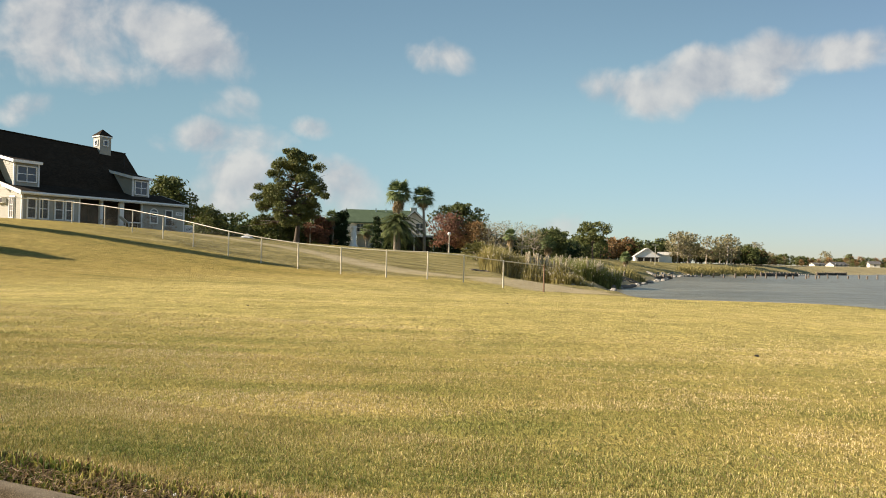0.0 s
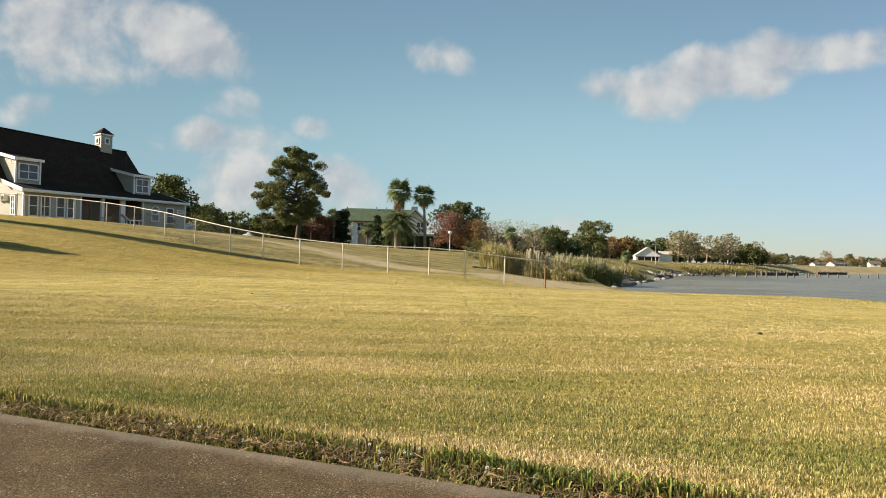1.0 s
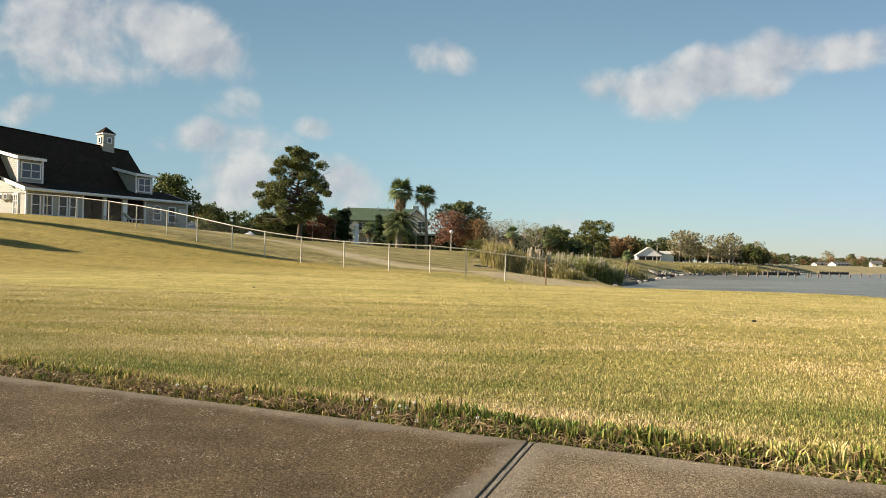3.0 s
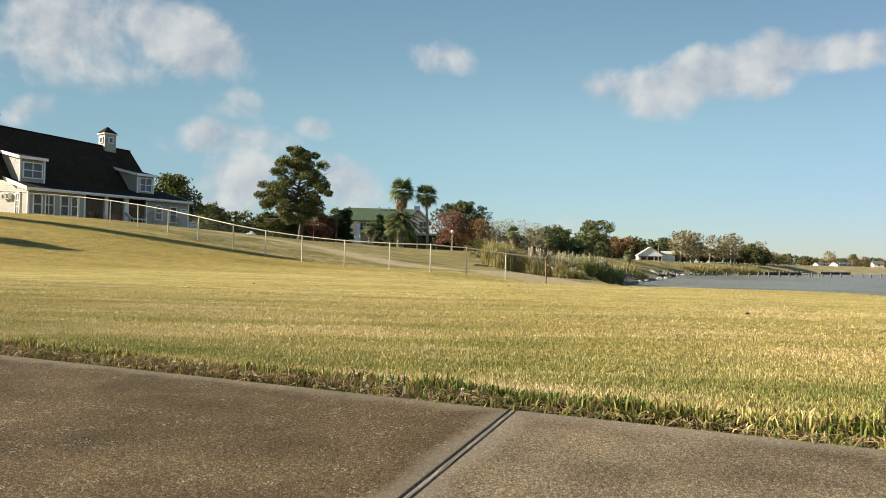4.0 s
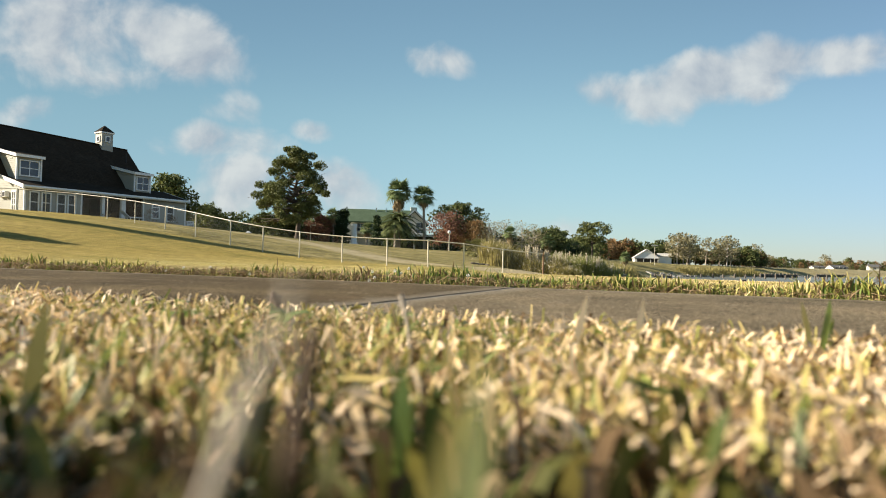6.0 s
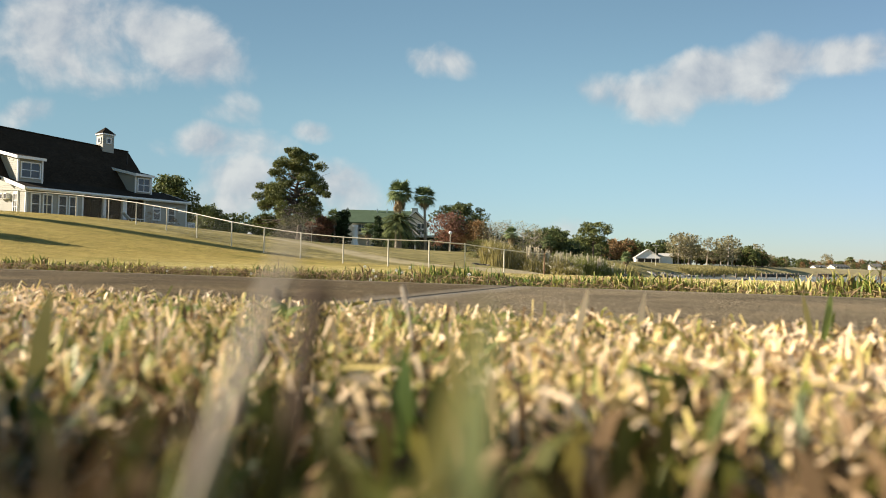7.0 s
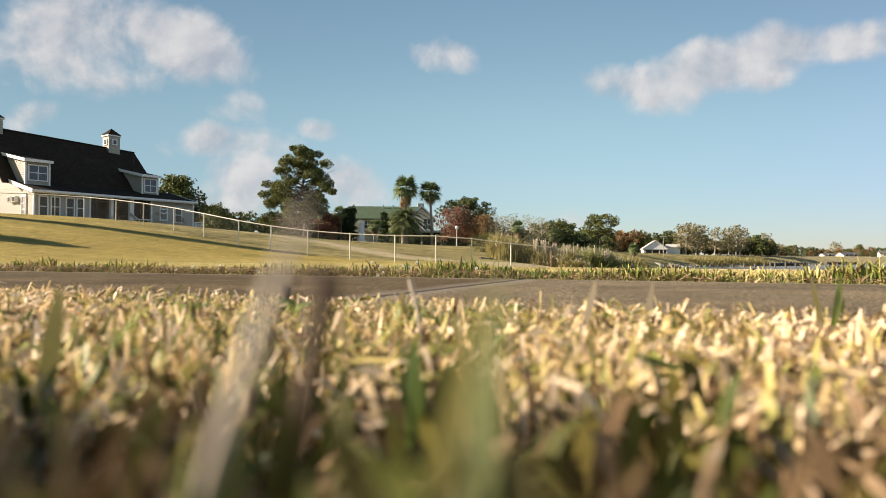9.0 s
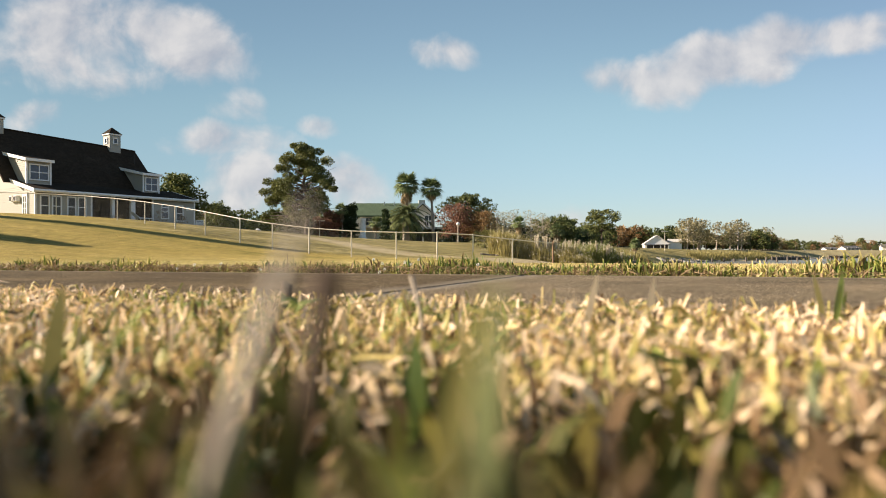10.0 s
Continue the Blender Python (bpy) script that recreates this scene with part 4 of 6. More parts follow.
def verge():
    """The unmown fringe on the far side of the path: matted, brown with dead runners on one stretch, green on the other."""
    rng = np.random.default_rng(8)
    for nm, n, u0, u1, mat, tall, lb in (("verge_grass", 26000, -6.5, -0.75, GRASS_EDGE, 0.041, "matted brown and olive fringe of grass along the path"),
                                         ("verge_grass", 24000, -0.9, 3.6, GRASS_VERGE, 0.042, "taller green fringe of grass along the path")):
        x, y, ang, u, v = shoots(rng, n, 12, u0, u1, 2.84, 3.06, 0.011)
        keep = v > 2.832 + 0.015 * np.sin(x * 19)
        x, y, v, ang, u = x[keep], y[keep], v[keep], ang[keep], u[keep]
        h = rng.normal(tall, 0.011, len(x)).clip(0.015, 0.08) * (1 + 0.2 * smooth_step(u, -0.3, 0.5)) * (0.9 + 0.35 * np.sin(x * 3.1 + 0.5) * np.sin(x * 7.7))
        h *= 1.0 - 0.45 * smooth_step(v, 2.95, 3.07)
        w = rng.uniform(0.0030, 0.0070, len(x))
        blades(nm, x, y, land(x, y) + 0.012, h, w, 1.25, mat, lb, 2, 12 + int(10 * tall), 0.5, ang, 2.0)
    litter("verge_thatch", 5200, -6.5, -0.6, 2.82, 2.95, 0.0, 0.022, THATCH, "dead brown thatch along the edge of the path", 19, (0.012, 0.042))
    litter("verge_thatch", 1500, -0.6, 3.6, 2.82, 2.90, 0.0, 0.014, THATCH, "dead brown thatch along the edge of the path", 20, (0.015, 0.05))


def main_lawn():
    rng = np.random.default_rng(9)
    # close belt: short mown blades in shoots
    for n, v0, v1, wide, lift in ((330000, 3.02, 4.1, 0.92, 0.9), (230000, 4.0, 6.0, 1.2, 0.9), (150000, 5.9, 9.0, 1.8, 0.9)):
        x, y, ang, u, v = shoots(rng, n, 6, -0.9 - 1.42 * (v1 - 1.1), 0.8 + 0.27 * (v1 - 1.1), v0, v1, 0.008)
        inside = (u > -0.75 - 1.42 * (v - 1.1)) & (u < 0.65 + 0.27 * (v - 1.1))
        thin = inside | (rng.random(len(x)) < 0.05)
        x, y, v, ang = x[thin], y[thin], v[thin], ang[thin]
        h = rng.normal(0.0145, 0.0036, len(x)).clip(0.007, 0.025) * lift * (1.5 - 0.5 * smooth_step(v, 3.0, 3.35))
        w = rng.uniform(0.0019, 0.0036, len(x)) * wide
        front = v + rng.normal(0, 0.35, len(x)) < 4.1 + 0.5 * np.sin(x * 1.3) * np.sin(x * 0.7 + 1)
        front &= v + rng.normal(0, 0.05, len(x)) > 3.24 + 0.05 * np.sin(x * 2.7)
        for k, (sel, mt) in enumerate(((front, GRASS_FRONT), (~front, GRASS_LAWN))):
            if sel.any():
                blades("lawn_grass", x[sel], y[sel], land(x[sel], y[sel]) - 0.002, h[sel], w[sel], 1.0, mt, "mown yellow-green winter lawn", 1, 13 + k + int(v0), 0.8, ang[sel])
    # middle belt, tufts
    n = 100000
    r = rng.uniform(0, 1, n)
    y = 8.0 + 20.0 * r ** 1.6
    x = rng.uniform(-1, 1, n) * (y * 0.70 + 1.5)
    inland = np.interp(y, SHORE_Y, SHORE_X) - x
    v = x * PATH_SIDE[0] + y * PATH_SIDE[1]
    keep = (inland > 1.25) & (v > 8.8)
    x, y = x[keep], y[keep]
    h = rng.normal(0.014, 0.004, len(x)).clip(0.006, 0.026)
    w = 0.0035 + 0.0006 * y * rng.uniform(0.6, 1.2, len(x))
    blades("lawn_tufts", x, y, land(x, y) - 0.003, h, w, 1.0, GRASS_TUFT, "mown yellow-green winter lawn further off", 1, 14)


near_lawn()
verge()
main_lawn()

# ---------------------------------------------------------------- trees, palms and reeds
def leaf_quads(rng, centres, size, tall=1.0, flat=0.0, droop=0.0):
    """A leaf, or spray of leaves, for each centre: a small diamond turned at random."""
    n = len(centres)
    a = rng.normal(0, 1, (n, 3))
    a[:, 2] = a[:, 2] * (1 - flat) - droop
    a /= np.linalg.norm(a, axis=1)[:, None]
    b = np.cross(a, rng.normal(0, 1, (n, 3)))
    b /= np.linalg.norm(b, axis=1)[:, None] + 1e-9
    s = size * rng.uniform(0.6, 1.3, n)[:, None]
    p, q = a * s * tall, b * s * 0.5
    v = np.stack([centres - p, centres + q, centres + p, centres - q], 1).reshape(-1, 3)
    return v, np.arange(4 * n).reshape(-1, 4)


def limb_path(rng, start, end, steps=6, wander=0.08, sag=0.0):
    t = np.linspace(0, 1, steps)[:, None]
    p = np.asarray(start) * (1 - t) + np.asarray(end) * t
    length = np.linalg.norm(np.asarray(end) - np.asarray(start))
    p[1:-1] += rng.normal(0, wander * length, (steps - 2, 3)) * np.array((1, 1, 0.6))
    p[:, 2] += sag * length * (4 * t[:, 0] * (1 - t[:, 0]))
    return p


def tree(name, label, m, seed, height, trunk, crown_lo, spread, clumps, leaves, leaf_size, mat, bark=BARK, shape="round", clump_size=0.9,
         lean=(0, 0), twigs=2, tall=1.0, flat=0.0, clump_flat=0.65, group="", droop=0.0, category="tree"):
    """A tapered trunk that forks into limbs, each ending in clumps of leaves. shape gives the outline of the crown."""
    rng = np.random.default_rng(seed)
    ob = thing(name, label, category, m, group)
    wood = []
    top = np.array((lean[0], lean[1], height * 0.93))
    spine = limb_path(rng, (0, 0, -0.4), top, 9, 0.012)
    wood.append(tube_arrays(spine, np.linspace(trunk, trunk * 0.16, 9) * np.array([1.35] + [1] * 8), 8))
    tips = []
    for k in range(clumps):
        f = (k + rng.uniform(0.1, 0.9)) / clumps
        if shape == "wide_pine":
            f = f ** 1.25
            z = crown_lo + (height - crown_lo) * f
            west, east = np.interp(f, (0, 0.11, 0.42, 0.72, 0.9, 1.0), (0.92, 0.98, 0.70, 0.46, 0.25, 0.05)), np.interp(f, (0, 0.42, 0.72, 0.9, 1.0), (0.44, 0.50, 0.34, 0.24, 0.05))
            a = k * 2.399 + rng.uniform(-0.5, 0.5)
            reach = spread * (west if math.cos(a) < 0 else east) * (0.3 + 0.68 * rng.random() ** 0.7)
        elif shape == "pine":
            z = crown_lo + (height - crown_lo) * f
            reach = spread * (np.interp(f, (0, 0.12, 0.35, 0.7, 1.0), (0.95, 1.0, 0.84, 0.54, 0.12))) * rng.uniform(0.55, 1.05)
        elif shape == "column":
            z = crown_lo + (height - crown_lo) * f
            reach = spread * np.interp(f, (0, 0.3, 1.0), (0.8, 1.0, 0.15)) * rng.uniform(0.3, 1.0)
        else:
            z = crown_lo + (height - crown_lo) * f
            reach = spread * math.sqrt(max(0.04, 1 - (2 * (f - 0.42)) ** 2 * 0.72)) * rng.uniform(0.35, 1.0)
        a = a if shape == "wide_pine" else k * 2.399 + rng.uniform(-0.5, 0.5)
        foot = np.array([np.interp(max(0.25 * height, z - (0.25 + 0.35 * rng.random()) * reach), spine[:, 2], spine[:, i]) for i in range(3)])
        tip = np.array((np.interp(z, spine[:, 2], spine[:, 0]) + reach * math.cos(a), np.interp(z, spine[:, 2], spine[:, 1]) + reach * math.sin(a), z))
        if shape == "wide_pine" and math.cos(a) < 0:
            tip[2] -= 0.9 * (1 - f) ** 2
        if shape == "pine":
            tip[0] -= 0.22 * spread * (1 - f)
        p = limb_path(rng, foot, tip, 5, 0.05, 0.05)
        r0 = trunk * (0.42 if shape != "column" else 0.2) * (1 - 0.6 * f)
        wood.append(tube_arrays(p, np.linspace(r0, r0 * 0.15, 5), 5))
        tips.append(tip)
        for _ in range(twigs):
            t2 = tip + rng.normal(0, (0.12 * spread + 0.18 * reach), 3) * np.array((1, 1, 0.3 if "pine" in shape else 0.45))
            wood.append(tube_arrays(limb_path(rng, p[2], t2, 4, 0.05), np.linspace(r0 * 0.5, r0 * 0.08, 4), 4))
            tips.append(t2)
    if shape == "wide_pine":
        for k in range(24):
            f, a = rng.uniform(0.02, 0.5), math.pi + rng.normal(0, 0.7)
            reach = spread * np.interp(f, (0, 0.11, 0.42), (0.92, 0.98, 0.70)) * rng.uniform(0.5, 0.95)
            tip = np.array((reach * math.cos(a), reach * math.sin(a), crown_lo + (height - crown_lo) * f - 0.5 * (1 - f)))
            wood.append(tube_arrays(limb_path(rng, (0, 0, max(2.6, tip[2] - 0.3 * reach)), tip, 5, 0.05, 0.05), np.linspace(trunk * 0.3, trunk * 0.05, 5), 5))
            tips.append(tip)
    v, q = joined(wood)
    part("trunk", mesh_of("trunk", v, q, bark, True), None, ob)
    tips = np.array(tips)
    if shape == "wide_pine":
        apart = np.sort(np.linalg.norm(tips[:, None] - tips[None], axis=2), axis=1)[:, 3]
        tips = tips[apart < 2.3]
    tips[:, 2] = np.minimum(tips[:, 2], height * 0.99)
    if leaves:
        which = rng.integers(0, len(tips), leaves)
        ball = rng.normal(0, 1, (leaves, 3))
        ball /= np.linalg.norm(ball, axis=1)[:, None] + 1e-9
        ball *= rng.uniform(0.25, 1.0, leaves)[:, None] ** 0.6
        size = rng.uniform(0.65, 1.25, len(tips))[which][:, None] * clump_size
        c = tips[which] + ball * size * np.array((1, 1, clump_flat))
        v, q = leaf_quads(rng, c, leaf_size, tall, flat, droop)
        part("crown", mesh_of("crown", v, q, mat), None, ob)
    return ob


def fan_leaf(rng, hub, way, length, stem, segs=11, spread=2.3, hang=0.25):
    """One fan-palm leaf: a stalk from the hub and a folded fan of narrow fingers."""
    way = way / np.linalg.norm(way)
    side = np.cross(way, (0, 0, 1.0))
    side /= np.linalg.norm(side) + 1e-9
    up = np.cross(side, way)
    base = hub + way * stem
    w = 0.022
    vs = [hub - side * w, hub + side * w, base + side * w, base - side * w]
    qs = [(0, 1, 2, 3)]
    for k in range(segs):
        a = spread * (k / (segs - 1) - 0.5)
        d = way * math.cos(a) + side * math.sin(a)
        f = np.cross(d, up)
        tip = base + d * length * (0.82 + 0.25 * math.cos(a)) + np.array((0, 0, -hang * length * rng.uniform(0.5, 1.3)))
        mid = base + d * length * 0.55 + up * 0.03
        i = len(vs)
        width = length * 0.075
        vs += [base, mid + f * width, tip, mid - f * width]
        qs.append((i, i + 1, i + 2, i + 3))
    return np.array(vs), np.array(qs)


def fan_palm(name, label, m, seed, height, trunk, crown, green, dry, leaf=0.9, boots=False, group="", fans=None):
    """A fan palm: ringed trunk, a ball of fan leaves and a skirt of dead ones."""
    rng = np.random.default_rng(seed)
    ob = thing(name, label, "palm tree", m, group)
    zs = np.linspace(-0.4, height, 26)
    bend = np.array((rng.normal(0, 0.02), rng.normal(0, 0.02)))
    pts = np.stack([bend[0] * np.maximum(zs, 0) ** 1.3, bend[1] * np.maximum(zs, 0) ** 1.3, zs], -1)
    rr = trunk * (1.0 - 0.32 * np.clip(zs / height, 0, 1)) * (1 + 0.07 * (np.arange(26) % 2)) * np.where(zs < 0.3, 1.3, 1.0)
    v, q = tube_arrays(pts, rr, 10)
    part("trunk", mesh_of("trunk", v, q, PALM_BARK, True), None, ob)
    hub = pts[-1]
    if boots:
        pieces = []
        for k in range(60):
            a, z = k * 2.4, height * (0.55 + 0.45 * k / 60)
            b = np.array((math.cos(a), math.sin(a), 0))
            pieces.append(tube_arrays([b * trunk * 0.8 + (0, 0, z), b * trunk * 1.9 + (0, 0, z + 0.22)], [0.05, 0.02], 4))
        part("leaf_boots", mesh_of("leaf_boots", *joined(pieces), PALM_BARK), None, ob)
    live, dead = [], []
    for k in range(green):
        a = k * 2.399 + rng.uniform(-0.2, 0.2)
        e = math.asin(np.clip(1.0 - 1.55 * (k + 0.5) / green + rng.normal(0, 0.08), -0.7, 0.98))
        d = np.array((math.cos(a) * math.cos(e), math.sin(a) * math.cos(e), math.sin(e)))
        live.append(fan_leaf(rng, hub, d, leaf * rng.uniform(0.8, 1.12), crown * rng.uniform(0.75, 1.05), hang=0.12 + 0.22 * (1 - e)))
    part("crown", mesh_of("crown", *joined(live), fans or PALM), None, ob)
    for k in range(dry):
        a = k * 2.399
        d = np.array((math.cos(a) * 0.45, math.sin(a) * 0.45, -1.0))
        dead.append(fan_leaf(rng, hub - (0, 0, rng.uniform(0, 0.09 * dry * crown)), d, leaf * 0.8, crown * 0.5, hang=0.4))
    if dead:
        part("dead_skirt", mesh_of("dead_skirt", *joined(dead), PALM_DRY), None, ob, "dry brown hanging fronds")
    return ob


def date_palm(name, label, m, seed, height, trunk, fronds, length):
    """A date palm: stout trunk and arching feather fronds."""
    rng = np.random.default_rng(seed)
    ob = thing(name, label, "palm tree", m)
    zs = np.linspace(-0.3, height, 16)
    v, q = tube_arrays(np.stack([zs * 0, zs * 0, zs], -1), trunk * (1 + 0.08 * (np.arange(16) % 2)), 10)
    part("trunk", mesh_of("trunk", v, q, PALM_BARK, True), None, ob)
    out = []
    for k in range(fronds):
        a = k * 2.399
        e = radians(78 - 105 * (k / fronds) + rng.normal(0, 6))
        L = length * rng.uniform(0.85, 1.05)
        t = np.linspace(0, 1, 20)
        r = L * (np.cos(e) * t + 0.18 * t * t)
        z = height + L * (np.sin(e) * t - 0.72 * t * t)
        p = np.stack([np.cos(a) * r, np.sin(a) * r, z], -1)
        out.append(tube_arrays(p, np.linspace(0.035, 0.008, 20), 4))
        side = np.array((-math.sin(a), math.cos(a), 0))
        for s in (-1, 1):
            tip = p[2:] + side * s * (0.42 * L * 0.4) * np.sin(math.pi * np.clip(t[2:], 0.08, 0.95))[:, None] + (p[2:] - p[1:-1]) * 1.6 - np.array((0, 0, 0.10))
            w = (p[2:] - p[1:-1]) * 0.45
            v = np.stack([p[2:] - w, p[2:] + w, tip + w * 0.55, tip - w * 0.55], 1).reshape(-1, 3)
            out.append((v, np.arange(len(v)).reshape(-1, 4)))
    part("crown", mesh_of("crown", *joined(out), DATE), None, ob)
    return ob


def reed_bed(name, label, x, y, base, height, mat, seed, width=0.03, lean=0.6, category="reeds", heads=0.0):
    rng = np.random.default_rng(seed)
    n = len(x)
    a = rng.uniform(0, 2 * math.pi, n)
    patch = 0.5 + 0.5 * np.sin(x * 2.1 + seed) * np.sin(y * 1.7 + 2 * seed)
    h = height * rng.uniform(0.4, 1.0, n) * (0.8 + 0.35 * patch)
    r = np.minimum(h * lean * np.abs(rng.normal(0, 0.8, n)), 0.9 * h)
    f = rng.uniform(0, math.pi, n)
    o = np.stack([np.cos(f), np.sin(f), np.zeros(n)], -1) * width * 0.5
    root = np.stack([x, y, base], -1)
    mid = root + np.stack([np.cos(a) * r * 0.3, np.sin(a) * r * 0.3, h * 0.62], -1)
    tip = root + np.stack([np.cos(a) * r, np.sin(a) * r, h * (1 - 0.45 * (r / h))], -1)
    v = np.stack([root - o, root + o, mid + o, mid - o, tip], 1).reshape(-1, 3)
    v2 = v.reshape(n, 5, 3)
    v = np.concatenate([v2[:, :4].reshape(-1, 3), np.stack([v2[:, 3], v2[:, 2], v2[:, 4] + o * 0.1, v2[:, 4] - o * 0.1], 1).reshape(-1, 3)])
    ob = new(name, mesh_of(name, v, np.arange(len(v)).reshape(-1, 4), mat))
    if heads:
        pick = rng.random(n) < heads
        t = np.repeat(tip[pick], 9, 0)
        back = np.repeat((mid - tip)[pick], 9, 0) * rng.uniform(0, 0.55, len(t))[:, None]
        c = t + back + rng.normal(0, 0.02, (len(t), 3))
        fv, fq = leaf_quads(rng, c, 0.034, 1.3, -1.6)
        tagged(new("reed_heads", mesh_of("reed_heads", fv, fq, PLUME)), "pale feathery seed heads on the reeds", "reeds", kind="stuff")
    return tagged(ob, label, category, kind="stuff")


def plume(m, seed, group):
    """A pampas plume: a thin cane and a feathery tapering head."""
    rng = np.random.default_rng(seed)
    ob = thing("pampas_plume", "cream feathery pampas grass plume on a tall cane", "pampas grass", m, group)
    v, q = tube_arrays([(0, 0, -0.2), (0.02, 0, 1.0), (0.05, 0.02, 2.05)], [0.014, 0.012, 0.008], 4)
    part("cane", mesh_of("cane", v, q, REED), None, ob)
    n = 260
    t = rng.uniform(0, 1, n)
    w = 0.065 * np.sin(math.pi * np.clip(t * 0.9 + 0.08, 0, 1)) + 0.01
    a = rng.uniform(0, 2 * math.pi, n)
    c = np.stack([0.05 + np.cos(a) * w * rng.uniform(0.2, 1, n), 0.02 + np.sin(a) * w * rng.uniform(0.2, 1, n), 1.25 + t * 0.85], -1)
    v, q = leaf_quads(rng, c, 0.06, 1.0, -1.6)
    part("feather", mesh_of("feather", v, q, PLUME), None, ob)
    return ob


def stand(x, y, turn=0.0, size=1.0, dz=0.0):
    return pose(x, y, land_at(x, y) + dz, 0, 0, turn) @ Matrix.Diagonal((size, size, size, 1))


# the tall pine and its neighbours
tree("pine_tree", "tall spreading pine with a ragged dark green crown", stand(-20.1, 90), 21, 11.7, 0.36, 3.2, 7.1, 58, 50000, 0.10, PINE, shape="wide_pine",
     clump_size=0.80, lean=(-0.25, 0.3), clump_flat=0.72, tall=1.5, twigs=1)
tree("live_oak", "rounded dark live oak behind the house", stand(-34.6, 85), 22, 7.0, 0.3, 1.8, 2.9, 30, 8000, 0.2, OAK, clump_size=1.2)
tree("live_oak", "small dark live oak beside the house", stand(-33.8, 96), 23, 4.4, 0.2, 0.8, 2.8, 20, 4500, 0.17, OAK, clump_size=0.95)
tree("pine_tree", "slender pine with rounded tufts by the far lawn", stand(26.9, 140), 24, 6.9, 0.2, 3.2, 3.3, 18, 4000, 0.2, PINE, shape="round", clump_size=1.0, clump_flat=0.5)
tree("live_oak", "broad live oak among the palms", stand(0.6, 116), 25, 7.9, 0.3, 2.5, 3.3, 26, 7000, 0.2, OAK, clump_size=1.15)
tree("live_oak", "low spreading evergreen oak behind the reeds", stand(14.3, 108), 26, 3.9, 0.25, 0.6, 3.9, 26, 7000, 0.18, OAK, clump_size=1.0)
tree("autumn_tree", "small tree with red autumn leaves", stand(-1.0, 100), 27, 5.4, 0.14, 1.2, 2.5, 20, 2800, 0.16, RED, clump_size=0.9)
tree("autumn_tree", "small tree with fading russet leaves", stand(2.5, 100), 28, 4.4, 0.13, 1.0, 2.5, 20, 2800, 0.16, RUSSET, clump_size=0.9)
tree("red_shrub", "dark red shrub beneath the pine", stand(-18.1, 95), 29, 3.6, 0.08, 0.2, 1.7, 18, 3000, 0.15, RED, clump_size=0.7, category="shrub")
tree("understorey_shrub", "dark evergreen shrubs beneath the pine", stand(-25.4, 95), 30, 3.6, 0.1, 0.2, 2.0, 18, 3600, 0.16, OAK, clump_size=0.9, category="shrub")
tree("understorey_shrub", "dark evergreen shrubs beneath the pine", stand(-22.6, 97), 31, 3.2, 0.1, 0.2, 2.0, 18, 3600, 0.16, OAK, clump_size=0.9, category="shrub")
tree("understorey_shrub", "dark evergreen shrubs beneath the pine", stand(-19.0, 99), 32, 3.8, 0.1, 0.2, 2.3, 18, 3600, 0.16, OAK, clump_size=0.9, category="shrub")
for k, (x, h, r) in enumerate(((-15.9, 4.3, 0.8), (-15.1, 4.8, 0.85), (-16.5, 3.9, 0.75))):
    tree("cypress", "dark columnar cypress by the house", stand(x, 96), 40 + k, h, 0.09, 0.1, r, 22, 3200, 0.14, CYPRESS, shape="column", clump_size=0.5, group="cypresses", category="tree")
tree("cypress", "dark columnar cypress by the house", stand(-11.6, 104), 44, 4.7, 0.09, 0.1, 0.8, 22, 3000, 0.14, CYPRESS, shape="column", clump_size=0.5, group="cypresses")
# bare and nearly bare trees
for k, (x, y, h) in enumerate(((4.6, 98, 4.3), (7.0, 101, 4.6), (9.3, 99, 4.3), (11.4, 103, 4.2), (6.0, 106, 4.6))):
    tree("bare_tree", "leafless pale winter tree behind the reeds", stand(x, y), 50 + k, h, 0.11, 0.8, 2.3, 26, 700, 0.11, TAN_LEAF, PALE_BARK, clump_size=1.0, group="bare trees")
# palms
fan_palm("fan_palm", "tall fan palm with a dense green head", stand(-8.85, 112), 61, 9.1, 0.22, 1.0, 46, 18, 1.5, group="tall palms")
fan_palm("fan_palm", "tall fan palm with a bare pale trunk", stand(-4.85, 112), 62, 8.6, 0.25, 0.95, 40, 7, 1.35, group="tall palms")
date_palm("date_palm", "stout date palm with arching feather fronds", stand(-8.9, 108), 63, 4.3, 0.46, 70, 3.9)
fan_palm("cabbage_palm", "cabbage palm with a rough trunk", stand(6.65, 85), 64, 2.5, 0.16, 0.5, 34, 14, 0.62, True)
fan_palm("cabbage_palm", "cabbage palm beneath the pine", stand(-16.4, 95.5), 65, 3.8, 0.16, 0.55, 34, 10, 0.7, True)
fan_palm("cabbage_palm", "young cabbage palm before the house", stand(-12.6, 101), 66, 2.5, 0.15, 0.5, 34, 14, 0.75, True)
fan_palm("cabbage_palm", "cabbage palm before the evergreen oak", stand(13.6, 104), 67, 2.0, 0.2, 0.6, 34, 16, 0.9, True)
fan_palm("cabbage_palm", "short cabbage palm at the shore", stand(30.5, 128), 68, 1.6, 0.18, 0.5, 30, 12, 0.8, True)
# scrub palmetto left of the reeds
for k, (x, y) in enumerate(((2.6, 74), (3.8, 72), (4.8, 76), (2.2, 79))):
    fan_palm("palmetto", "low spiky scrub palmetto with yellowing fans", stand(x, y), 70 + k, 0.5, 0.12, 0.9, 26, 10, 0.9, group="palmettos", fans=YELLOW_PALM)

# reeds and pampas grass at the cove
rng = np.random.default_rng(5)


